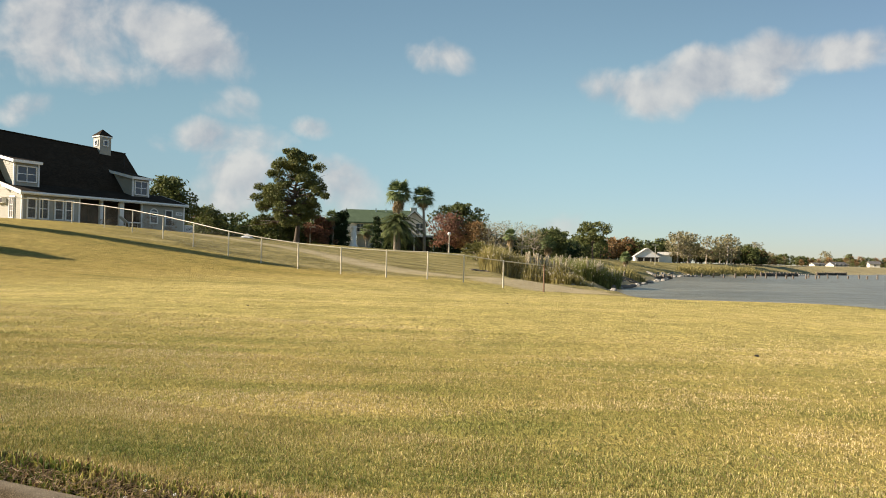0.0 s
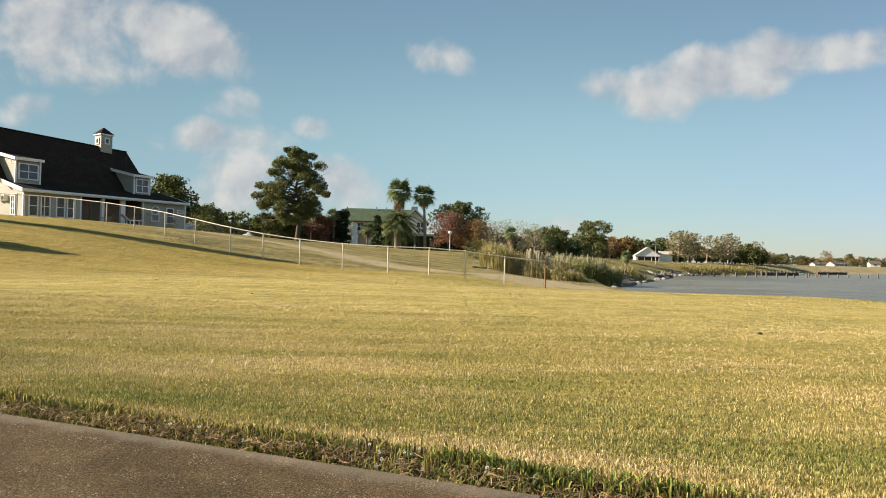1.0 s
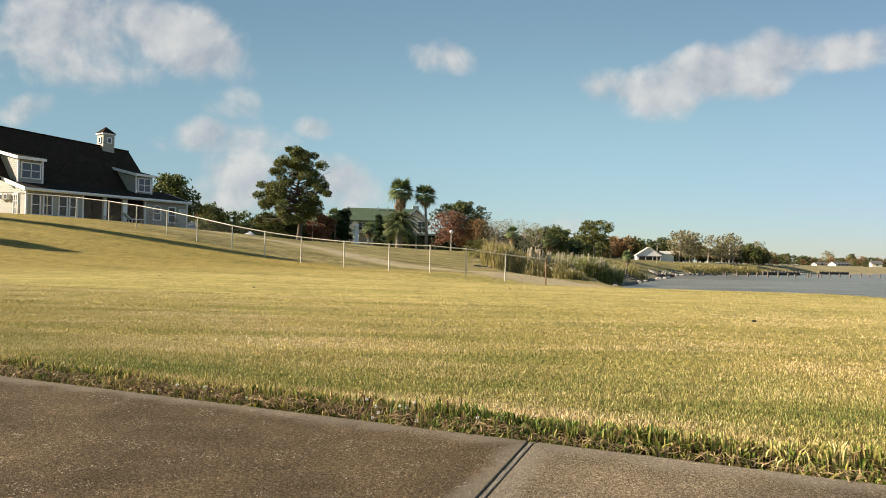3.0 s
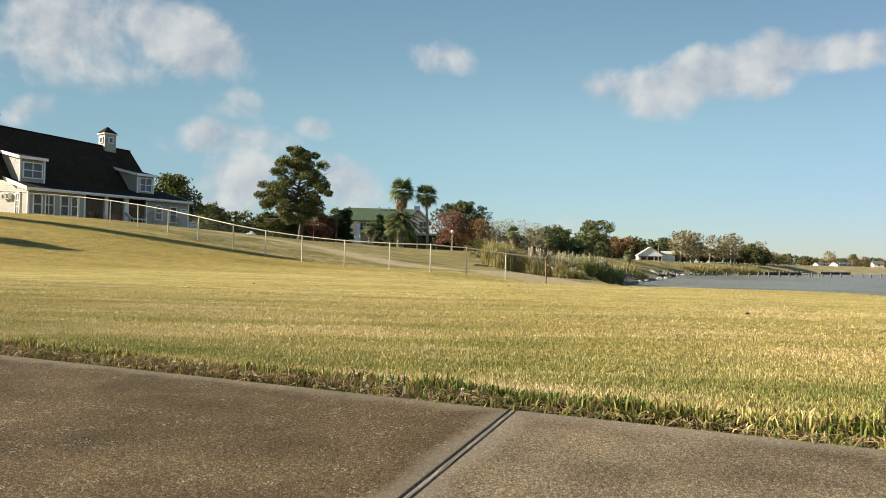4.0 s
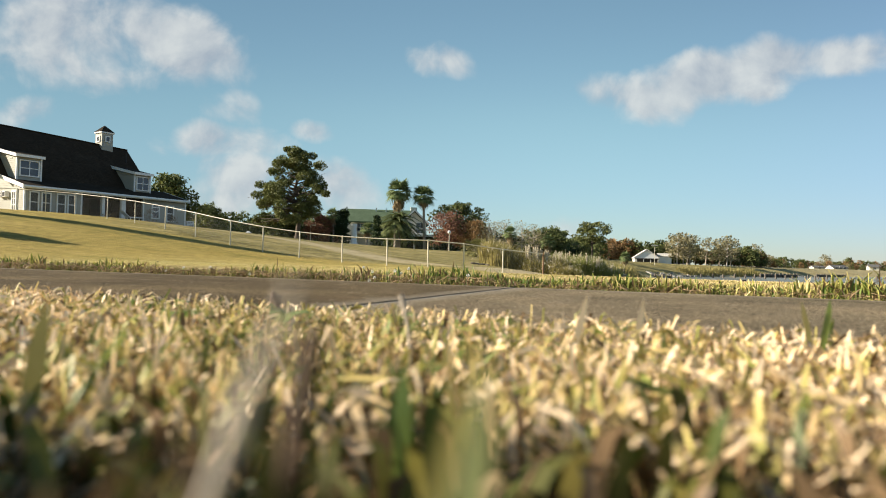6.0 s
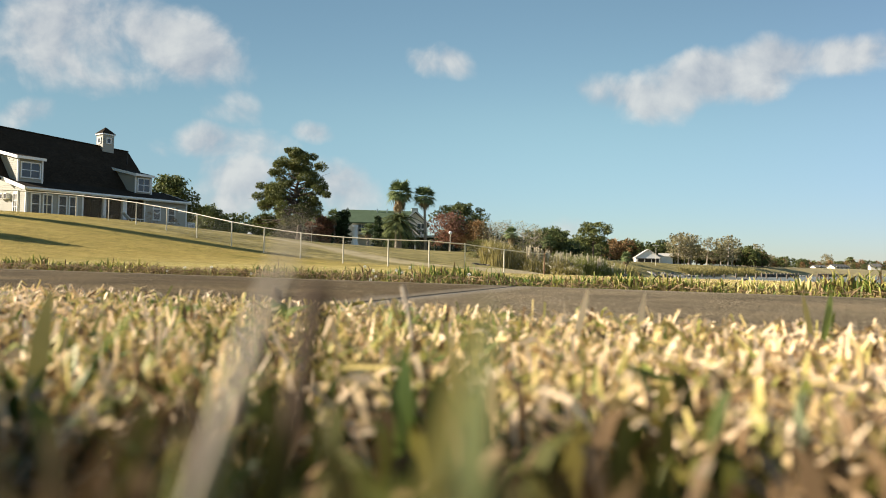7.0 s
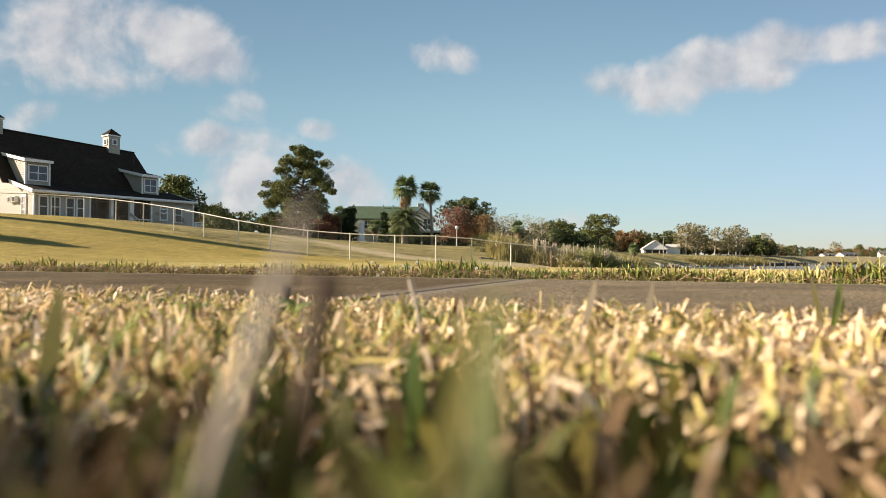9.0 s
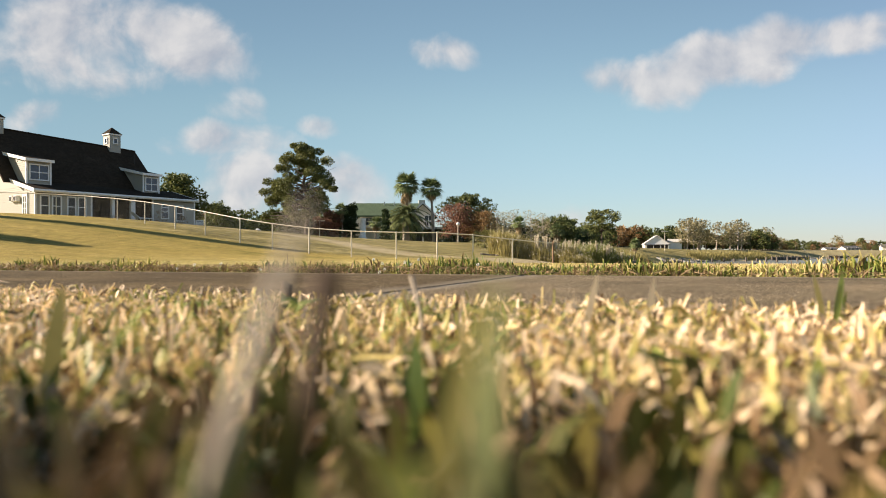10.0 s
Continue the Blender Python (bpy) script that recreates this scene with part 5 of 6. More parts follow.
def strewn(n, cx, cy, rx, ry):
    a, r = rng.uniform(0, 2 * math.pi, n), np.sqrt(rng.uniform(0, 1, n))
    return cx + rx * r * np.cos(a), cy + ry * r * np.sin(a)


for nm, lb, cx, cy, rx, ry, n, h, mt, sd in (
        ("reeds", "tall olive and tan reeds at the edge of the cove", 3.9, 53.0, 1.9, 1.8, 7500, 2.25, REED, 81),
        ("reeds", "dry tan reeds at the edge of the cove", 6.7, 51.8, 2.0, 1.5, 5600, 1.75, REED, 82),
        ("reeds", "low pale reeds at the water's edge", 8.4, 50.2, 1.5, 0.8, 2600, 1.15, REED, 86),
        ("reeds", "green reeds behind the pampas grass", 12.2, 67.0, 3.4, 2.5, 9000, 2.1, REED_GREEN, 83),
        ("reeds", "sparse dry reeds on the spit", 20.0, 88.0, 3.5, 3.0, 900, 1.3, REED, 84),
        ("reeds", "dry reeds along the far shore", 60.0, 168.0, 12.0, 4.0, 3400, 1.5, REED, 85)):
    x, y = strewn(n, cx, cy, rx, ry)
    if cy > 150:
        y = rng.uniform(146, 178, n)
        x = np.interp(y, SHORE_Y, SHORE_X) - rng.uniform(1.5, 5.5, n)
    z = np.maximum(land(x, y), WATER_Z) - 0.05
    reed_bed(nm, lb, x, y, z, h, mt, sd, 0.028 if cy <= 70 else 0.07, heads={81: 0.04, 82: 0.08, 83: 0.07, 86: 0.04}.get(sd, 0.0))
first = None
for k in range(34):
    x, y = 5.2 + 3.4 * rng.random() ** 1.2, 50.8 + 2.2 * rng.random()
    s = (1.22 - 0.12 * (x - 5.2)) * rng.uniform(0.8, 1.0)
    m = stand(x, y, rng.uniform(0, 360), s, 0.0) @ pose(0, 0, 0, rng.normal(0, 4), rng.normal(0, 4), 0)
    if first is None:
        first = plume(m, 3, "pampas plumes")
    else:
        copy_thing(first, m)
for k in range(30):
    x, y = strewn(1, 12.2, 66.6, 3.3, 2.2)
    copy_thing(first, stand(float(x[0]), float(y[0]), rng.uniform(0, 360), rng.uniform(0.85, 1.02)))

# ---------------------------------------------------------------- the far shore
def wood_kinds():
    """One of each kind of far tree, set down in the wood; the others are copies."""
    out = []
    for k, (nm, lb, h, lo, sp, cl, lv, ls, mt) in enumerate((
            ("woodland_oak", "dark evergreen oak in the far wood", 7.5, 1.0, 4.2, 18, 640, 0.54, OAK),
            ("woodland_tree", "russet winter tree in the far wood", 7.0, 1.2, 3.6, 18, 600, 0.48, RUSSET),
            ("woodland_tree", "pale thinly leaved tree in the far wood", 9.5, 2.0, 3.4, 22, 650, 0.38, TAN_LEAF),
            ("woodland_pine", "olive green pine in the far wood", 9.0, 2.5, 3.4, 18, 620, 0.53, PINE))):
        x, y = ((36.0, 204.0), (41.0, 206.0), (61.5, 192.0), (33.0, 190.0))[k]
        out.append(tree(nm, lb, stand(x, y, 0, 0.65), 90 + k, h, 0.28, lo, sp, cl, lv, ls, mt, clump_size=1.5, group="far wood", twigs=0,
                        bark=PALE_BARK if k == 2 else BARK))
    return out


kinds = wood_kinds()
rng = np.random.default_rng(17)
# belts of wood: from x, y to x, y; count; size range; likelihood of the four kinds
LEAFY = (5, 4, 0, 1)
GREEN = (6, 4, 0, 1)
OAKS = (6, 2, 0, 1)
BARE = (0, 0, 1, 0)
SPARSE = (3, 2, 1, 1)
EVEN = (3, 3, 3, 1)
MIXED = (3, 3, 2, 1)
SHADY = (6, 1, 0, 1)
BELTS = [(17, 132, 34, 162, 11, 0.38, 0.55, LEAFY), (36, 208, 64, 215, 34, 0.55, 0.95, GREEN), (60, 208, 98, 224, 34, 0.45, 0.7, OAKS),
         (58, 192, 66, 196, 4, 0.78, 0.94, BARE), (70, 198, 77, 202, 4, 0.72, 0.88, BARE), (93, 238, 106, 250, 8, 0.5, 0.8, SPARSE),
         (112, 290, 180, 390, 40, 0.35, 0.7, EVEN), (175, 420, 330, 600, 50, 0.45, 0.95, MIXED), (215, 450, 400, 640, 22, 0.35, 0.6, MIXED), (320, 620, 640, 920, 44, 0.8, 1.4, MIXED),
         (-60, 130, -34, 120, 9, 0.5, 0.8, SHADY), (-32, 128, -22, 132, 5, 0.5, 0.7, SHADY)]
for x0, y0, x1, y1, n, lo, hi, odds in BELTS:
    p = np.array(odds, float) / sum(odds)
    for k in range(n):
        f = (k + rng.uniform(0, 1)) / n
        x, y = x0 + (x1 - x0) * f + rng.normal(0, 1.5), y0 + (y1 - y0) * f + rng.normal(0, 3)
        copy_thing(kinds[int(rng.choice(4, p=p))], stand(x, y, rng.uniform(0, 360), rng.uniform(lo, hi) / 0.65))


# dark evergreen hedges under the tall trees, made of copies of one bush
bush = tree("hedge_bush", "dark evergreen bush in a hedge behind the lawn", stand(-25.5, 104), 120, 3.0, 0.08, 0.1, 1.7, 14, 1500, 0.22, CYPRESS, clump_size=0.8, group="hedge bushes", category="shrub")
for x0, y0, x1, y1, n in ((-31, 106, -17, 106, 9), (-12.0, 121, -8.0, 121, 2), (-3.0, 113, 12.0, 112, 9), (11.0, 116, 22.0, 128, 8), (-40, 112, -30, 112, 5)):
    for k in range(n):
        f = (k + 0.5) / n
        x, y = x0 + (x1 - x0) * f + rng.normal(0, 0.3), y0 + (y1 - y0) * f + rng.normal(0, 0.5)
        copy_thing(bush, stand(x, y, rng.uniform(0, 360), rng.uniform(0.75, 1.1)))


# ---------------------------------------------------------------- houses further off
def gabled(name, label, m, w, d, wall_h, rise, wall_mat, roof_mat, windows, over=0.5, group=""):
    """A small house: walls, gable roof along x, windows on the side that faces -y."""
    ob = thing(name, label, "house", m, group)
    part("wall", prism([(0, -1.0), (d, -1.0), (d, wall_h), (d / 2, wall_h + rise * 0.96), (0, wall_h)], 0, w), wall_mat, ob)
    k = rise / (d / 2)
    part("roof", prism([(-over, wall_h - over * k), (d / 2, wall_h + rise), (d + over, wall_h - over * k), (d + over, wall_h - over * k + 0.22),
                        (d / 2, wall_h + rise + 0.22), (-over, wall_h - over * k + 0.22)], -over, w + over), roof_mat, ob)
    for x, z, ww, wh in windows:
        window_unit(ob, pose(x, -0.03, z), ww, wh, 2, 2)
    return ob


def green_house():
    H = pose(-18.9, 125.0, 2.2, 0, 0, 6)
    ob = thing("house", "two-storey cream house on piles with a green roof", "house", H)
    part("upper_wall", box(0.4, 12.4, 0.0, 8.0, 2.6, 5.0), STUCCO, ob, "cream upper storey")
    part("lower_wall", box(1.4, 8.6, 1.5, 7.6, -1.0, 2.6), STUCCO, ob)
    part("roof", prism([(-1.0, 4.5), (4.0, 7.0), (9.0, 4.5), (9.0, 4.75), (4.0, 7.25), (-1.0, 4.75)], -0.6, 11.0), GREEN_ROOF, ob, "green shingle roof")
    # cross gable on the bay side
    part("cross_gable", prism([(9.4, 2.6), (13.6, 2.6), (13.6, 4.7), (11.5, 6.6), (9.4, 4.7)], -1.4, 6.0, "y"), STUCCO, ob)
    part("cross_roof", prism([(8.9, 4.35), (11.5, 6.85), (14.1, 4.35), (14.1, 4.6), (11.5, 7.1), (8.9, 4.6)], -2.0, 6.0, "y"), GREEN_ROOF, ob)
    for a, b in ((8.9, 11.5), (14.1, 11.5)):
        part("rake_board", prism([(a, 4.28), (b, 6.78), (b, 7.12), (a, 4.62)], -2.06, -2.005, "y"), WHITE, ob)
    deck = part("deck", box(8.0, 16.6, -3.6, 0.0, 2.3, 2.6), WHITE, ob, "white balcony deck")
    for x in np.linspace(8.1, 16.5, 6):
        part("stilt", box(x - 0.12, x + 0.12, -3.5, -3.26, -1.0, 2.3), WHITE, ob)
    for x in np.linspace(8.1, 16.5, 18):
        part("baluster", box(x - 0.03, x + 0.03, -3.56, -3.5, 2.6, 3.5), WHITE, deck)
    part("handrail", box(8.0, 16.6, -3.6, -3.46, 3.5, 3.6), WHITE, deck)
    part("stair", prism([(16.6, 2.5), (19.2, -0.3), (19.2, -0.6), (16.6, 2.2)], -3.0, -1.8, "y"), DARK, ob)
    for x in (2.0, 4.4, 6.8):
        window_unit(ob, pose(x, -0.03, 3.1), 1.1, 1.3, 2, 2)
    for x in (10.4, 12.5):
        window_unit(ob, pose(x, -1.43, 2.9), 1.3, 1.8, 2, 2)
    # the shade below the raised storey is a solid dark box
    part("undercroft_shade", box(8.7, 16.0, -1.2, 6.0, -1.0, 2.28), DARK, ob)
    part("chimney", box(11.0, 12.2, 4.5, 5.5, 5.5, 7.9), STUCCO, ob)
    for x in (4.6, 6.4):
        part("roof_vent", box(x, x + 0.18, 3.2, 3.4, 6.3, 7.5), WHITE, ob)
    # the end porch with a pale bay
    part("end_bay", box(-0.8, 1.3, -1.3, 1.5, -1.0, 4.3), STUCCO, ob)
    return ob


green_house()
W = gabled("cottage", "white gabled cottage under trees on the far shore", pose(54.3, 190, 1.35, 0, 0, 80), 9.0, 6.2, 1.3, 2.1, WHITE, PALE_ROOF, (), 0.25)
# a solid dark box gives the shade under the porch roof
part("porch_shade", box(-1.7, -0.1, 0.3, 6.0, -0.6, 0.95), DARK, W, "dark box standing in for the porch's shade")
part("porch_roof", prism([(0.0, 0.98), (6.3, 0.98), (6.3, 1.12), (0.0, 1.12)], -2.0, -0.02), GREY_ROOF, W)
for y in (0.4, 2.3, 4.1, 5.9):
    part("porch_post", box(-1.9, -1.78, y - 0.06, y + 0.06, -0.8, 0.98), WHITE, W)
part("side_wing", box(1.5, 7.0, -3.4, 0.0, -0.8, 1.7), WHITE, W)
part("wing_roof", prism([(1.2, 1.7), (4.2, 2.5), (7.2, 1.7), (7.2, 1.85), (4.2, 2.65), (1.2, 1.85)], -3.6, -0.02, "y"), PALE_ROOF, W)
for x, y, w, d, h, r, turn, wm, rm in ((203, 404, 6, 6, 0.9, 0.9, 0, STUCCO, GREY_ROOF), (216, 408, 9, 7, 1.0, 1.5, 10, STUCCO, GREY_ROOF), (249, 430, 5.5, 6, 2.2, 1.4, -15, STUCCO, GREY_ROOF),
                                       (143, 345, 6, 5, 1.3, 0.5, 0, STUCCO, GREY_ROOF)):
    gabled("far_house", "pale house with a grey roof on the distant shore", pose(x, y, land_at(x, y), 0, 0, turn), w, d, h, r, wm, rm,
           [(w * f, h * 0.3, 1.4, 1.3) for f in (0.2, 0.5, 0.8)] if w > 8 else [(w * 0.5, h * 0.3, 1.4, 1.2)], group="distant houses")


# ---------------------------------------------------------------- the waterside
def rough_stone(seed, size, mat, squash=0.6):
    rng = np.random.default_rng(seed)
    bm = bmesh.new()
    bmesh.ops.create_icosphere(bm, subdivisions=2, radius=size)
    for v in bm.verts:
        k = 1 + 0.28 * noise.noise(v.co * (1.6 / size) + Vector((seed, 0, 0))) + 0.12 * rng.normal() * 0.4
        v.co = Vector((v.co.x * k, v.co.y * k * 0.8, v.co.z * k * squash))
    return link_bm("shore_rock", bm, mat)


stone_meshes = [rough_stone(s, 0.45, ROCK) for s in range(5)]
for x, y, s in ((8.3, 49.6, 0.9), (9.2, 50.2, 1.3), (9.9, 50.6, 1.0), (8.8, 51.2, 0.7), (10.8, 52.4, 0.9), (12.0, 56.0, 1.0), (13.6, 61.0, 1.2), (15.4, 66.5, 1.2), (17.0, 70.0, 1.0), (19.5, 76.0, 1.4),
                (21.6, 81.5, 1.3), (24.0, 88.0, 1.6), (27.5, 97.0, 1.7), (29.5, 101.0, 1.5), (31.4, 106.0, 1.8), (33.6, 113.5, 1.6)):
    ob = new("shore_rock", stone_meshes[int(rng.integers(5))])
    ob.matrix_world = pose(x, y, max(land_at(x, y), WATER_Z) + 0.05, 0, 0, rng.uniform(0, 360)) @ Matrix.Diagonal((0.62 * s, 0.62 * s, 0.62 * s, 1))
    tagged(ob, "grey broken boulder at the water's edge", "rock", "shore rocks")
# pale riprap along the far bank
pieces = []
unit = stone_meshes[0]
co = np.array([v.co[:] for v in unit.vertices])
tri = np.array([p.vertices[:] for p in unit.polygons])
n = 0
vs, fs = [], []
for k in range(280):
    y = 118 + 95 * rng.random() ** 1.3
    x = np.interp(y, SHORE_Y, SHORE_X) - rng.uniform(0.3, 3.2)
    s = rng.uniform(0.35, 0.85)
    a = rng.uniform(0, 6.28)
    r = np.array(((math.cos(a), -math.sin(a), 0), (math.sin(a), math.cos(a), 0), (0, 0, 1)))
    vs.append(co @ r.T * s + (x, y, max(land_at(x, y), WATER_Z) + 0.1))
    fs.append(tri + n)
    n += len(co)
tagged(new("riprap", mesh_of("riprap", np.concatenate(vs), np.concatenate(fs), ROCK)), "pale broken stone armouring the far bank", "rocks", kind="stuff")


def log(name, label, a, b, r, seed):
    lr = np.random.default_rng(seed)
    p = limb_path(lr, a, b, 7, 0.03)
    p = np.concatenate([p[:1], p, p[-1:]])
    p[0] -= (p[2] - p[1]) * 0.02
    p[-1] += (p[-2] - p[-3]) * 0.02
    radii = np.linspace(r, r * 0.6, 9) * lr.uniform(0.85, 1.15, 9)
    radii[0] = radii[-1] = r * 0.03
    v, q = tube_arrays(p, radii, 8)
    ob = new(name, mesh_of(name, v, q, LOG, True))
    return tagged(ob, label, "log")


for a, b, r in (((15.0, 76.0), (19.0, 80.0), 0.13), ((17.0, 79.0), (22.0, 81.5), 0.12), ((14.0, 78.0), (17.5, 79.5), 0.1), ((16.0, 74.5), (20.5, 79.0), 0.1), ((1.3, 50.0), (2.4, 50.5), 0.07), ((1.5, 50.9), (2.6, 50.2), 0.06), ((1.9, 49.8), (2.2, 50.9), 0.05), ((9.0, 51.4), (11.5, 53.5), 0.2), ((14.5, 65.0), (18.0, 71.0), 0.25), ((5.4, 47.6), (7.0, 48.4), 0.04), ((6.0, 48.9), (7.6, 48.3), 0.05)):
    log("driftwood_log", "dark driftwood log lying on the shore", (*a, max(land_at(*a), WATER_Z) + r * 0.7), (*b, max(land_at(*b), WATER_Z) + r * 0.7), r, int(a[0] * 10))
# the timber wall at the tip of the spit and the old wall by the far bank
def bulkhead(a, b, top, label):
    ob = thing("bulkhead", label, "sea wall")
    a, b = np.array(a), np.array(b)
    L = np.linalg.norm(b - a)
    turn = math.degrees(math.atan2(b[1] - a[1], b[0] - a[0]))
    base = pose(a[0], a[1], WATER_Z, 0, 0, turn)
    for k in range(3):
        h = (top - WATER_Z) / 3
        o = part("plank", box(0, L, -0.06, 0.06, -0.3 + (k * h if k else -0.3), (k + 1) * h - 0.03, 0.01), LOG, ob)
        o.matrix_world = base
    for s in np.linspace(0.1, L - 0.1, max(2, int(L / 1.8))):
        o = part("stake", box(s - 0.13, s + 0.13, -0.3, -0.06, -1.0, top - WATER_Z + 0.25, 0.03), LOG, ob)
        o.matrix_world = base
    return ob


bulkhead((24.5, 106.0), (34.5, 114.0), -1.15, "low dark timber bulkhead at the tip of the spit")
bulkhead((71.0, 166.5), (86.0, 180.0), -0.8, "dark timber bulkhead on the far bank")
bulkhead((108.0, 214.0), (126.0, 231.0), -0.8, "dark timber bulkhead on the far bank")
# old pier piles standing in the water
pile_v, pile_q = tube_arrays([(0, 0, -1.5), (0, 0, 0.3), (0.02, 0, 0.8)], [0.17, 0.17, 0.15], 8)
pile_mesh = mesh_of("pier_post", pile_v, pile_q, LOG, True)
spots = [(47.0 + 2.4 * k, 136.0 + 0.9 * k) for k in range(12)] + [(78.0 + 2.35 * k, 158.0 + 0.35 * k) for k in range(15)]
for x, y in spots:
    ob = new("pier_post", pile_mesh)
    ob.matrix_world = pose(x + rng.normal(0, 0.15), y, WATER_Z + rng.uniform(-0.2, 0.2), rng.normal(0, 3), rng.normal(0, 3), rng.uniform(0, 360))
    tagged(ob, "weathered wooden pier post standing in the bay", "post", "old pier posts")
for x, y in ((18.5, 83.0), (19.2, 84.0), (20.1, 84.6), (22.6, 89.0), (23.4, 90.0)):
    ob = new("shore_post", pile_mesh)
    ob.matrix_world = pose(x, y, land_at(x, y) + 0.05) @ Matrix.Diagonal((0.6, 0.6, 0.6, 1))
    tagged(ob, "short pale wooden post on the spit", "post", "shore posts")


# ---------------------------------------------------------------- lamp posts, column and garden things
def lamp(x, y, h, label, globe):
    ob = thing("lamp_post", label, "lamp post", pose(x, y, land_at(x, y)))
    v, q = tube_arrays([(0, 0, -0.3), (0, 0, 0.3), (0, 0, h)], [0.09, 0.06, 0.045], 8)
    part("pole", mesh_of("pole", v, q, STEEL, True), None, ob)
    if globe:
        bm = bmesh.new()
        bmesh.ops.create_uvsphere(bm, u_segments=14, v_segments=9, radius=0.24, matrix=pose(0, 0, h + 0.2))
        part("globe", bm, WHITE, ob, "white globe", True)
    else:
        part("arm", box(-0.7, 0.7, -0.06, 0.06, h - 0.1, h + 0.05, 0.02), STEEL, ob)
    return ob


lamp(-0.76, 95, 2.35, "white globe lamp post on the lawn", True)
lamp(-19.2, 94, 2.3, "slim pole among the shrubs", False)
lamp(42.0, 150, 4.2, "tall pole with a crossarm on the far bank", False)


def white_column():
    x, y = -13.5, 94.5
    ob = thing("garden_column", "tall white garden ornament beside the cypresses", "ornament", stand(x, y))
    bm = bmesh.new()
    for z0, z1, r0, r1 in ((0, 0.25, 0.62, 0.55), (0.25, 1.0, 0.42, 0.34), (1.0, 1.9, 0.36, 0.42), (1.9, 2.5, 0.30, 0.34), (2.5, 2.75, 0.45, 0.4)):
        bmesh.ops.create_cone(bm, cap_ends=True, segments=14, radius1=r0, radius2=r1, depth=z1 - z0, matrix=pose(0, 0, (z0 + z1) / 2))
    part("shaft", bm, WHITE, ob)


white_column()


def lounger():
    ob = thing("lounge_chair", "white reclining lounge chair on the porch edge", "chair", pose(-32.85 + 0.543 * 8.9 + 0.84 * 0.6, 54 + 0.84 * 8.9 - 0.543 * 0.6, 2.95, 0, 0, 57))
    part("seat", box(-0.75, 0.6, -0.3, 0.3, 0.28, 0.36, 0.02), WHITE, ob)
    bm = prism([(-0.30, 0.3), (0.30, 0.3), (0.30, 0.36), (-0.30, 0.36)], -1.35, -0.75)
    for v in bm.verts:
        v.co.z += max(0, -0.75 - v.co.x) * 0.8
    part("backrest", bm, WHITE, ob)
    for x in (-0.65, 0.5):
        for y in (-0.26, 0.26):
            part("leg", box(x - 0.03, x + 0.03, y - 0.03, y + 0.03, -0.1, 0.28), WHITE, ob)


lounger()


def by_house(x, y, z=0.0, turn=0.0):
    """A place in front of the grey house: x along its front, y out from the wall."""
    m = pose(-32.85, 54.0, 0, 0, 0, 57.12) @ pose(x, -y, 0, 0, 0, turn)
    m.translation.z = land_at(m.translation.x, m.translation.y) + z
    return m


for k, (x, y, h) in enumerate(((10.1, 0.8, 1.5), (12.3, 0.9, 1.1), (6.5, 0.7, 0.9))):
    tree("dry_shrub", "sparse dry shrub against the clapboard wall", by_house(x, y), 130 + k, h, 0.025, 0.2, 0.5, 14, 260, 0.05, RUSSET, PALE_BARK, clump_size=0.25, group="house shrubs", category="shrub")


def cooling_unit():
    ob = thing("air_conditioner", "pale metal air conditioner beside the house corner", "air conditioner", by_house(14.9, -0.4))
    part("housing", box(-0.4, 0.4, -0.35, 0.35, -0.1, 0.85, 0.03), WHITE, ob)
    for z in np.linspace(0.12, 0.72, 6):
        part("louvre", box(-0.33, 0.33, -0.362, -0.351, z - 0.025, z + 0.025), DARK, ob)


cooling_unit()


def porch_chair(x, y):
    ob = thing("porch_chair", "dark wooden chair on the shaded porch", "chair", by_house(x, y, 0.1), "porch chairs")
    part("seat", box(-0.26, 0.26, -0.25, 0.25, 0.38, 0.43, 0.01), SHADED_BROWN, ob)
    part("backrest", box(-0.26, 0.26, 0.21, 0.26, 0.43, 1.0, 0.01), SHADED_BROWN, ob)
    for px in (-0.23, 0.23):
        for py in (-0.22, 0.23):
            part("leg", box(px - 0.025, px + 0.025, py - 0.025, py + 0.025, -0.1, 0.38), SHADED_BROWN, ob)


porch_chair(5.2, -1.2)
porch_chair(6.9, -1.4)


def canopy():
    ob = thing("tarpaulin", "pale tarpaulin draped over a heap beneath the pine", "tarpaulin", stand(-24.0, 82))
    bm = bmesh.new()
    bmesh.ops.create_grid(bm, x_segments=14, y_segments=10, size=1.0)
    for v in bm.verts:
        r = math.hypot(v.co.x, v.co.y)
        v.co = Vector((v.co.x * 1.5, v.co.y * 0.9, max(0.0, 0.85 * (1 - r) + 0.12 * noise.noise(v.co * 3)) - 0.05))
    part("sheet", bm, WHITE, ob)


canopy()


# unseen slender trees, added beyond the lawn's edge to cast the slope's shadows
for x, y, h, r in ((-41.0, 36.1, 11.6, 0.24), (-37.0, 28.6, 6.9, 0.35), (-33.5, 24.4, 4.6, 0.3)):
    tree("shadow_tree", "slender columnar tree added out of view to cast a shadow on the lawn", stand(x, y), int(-x), h, 0.2, 0.6, r, 30, 5000, 0.2, OAK, shape="column", clump_size=0.7, group="poplars")


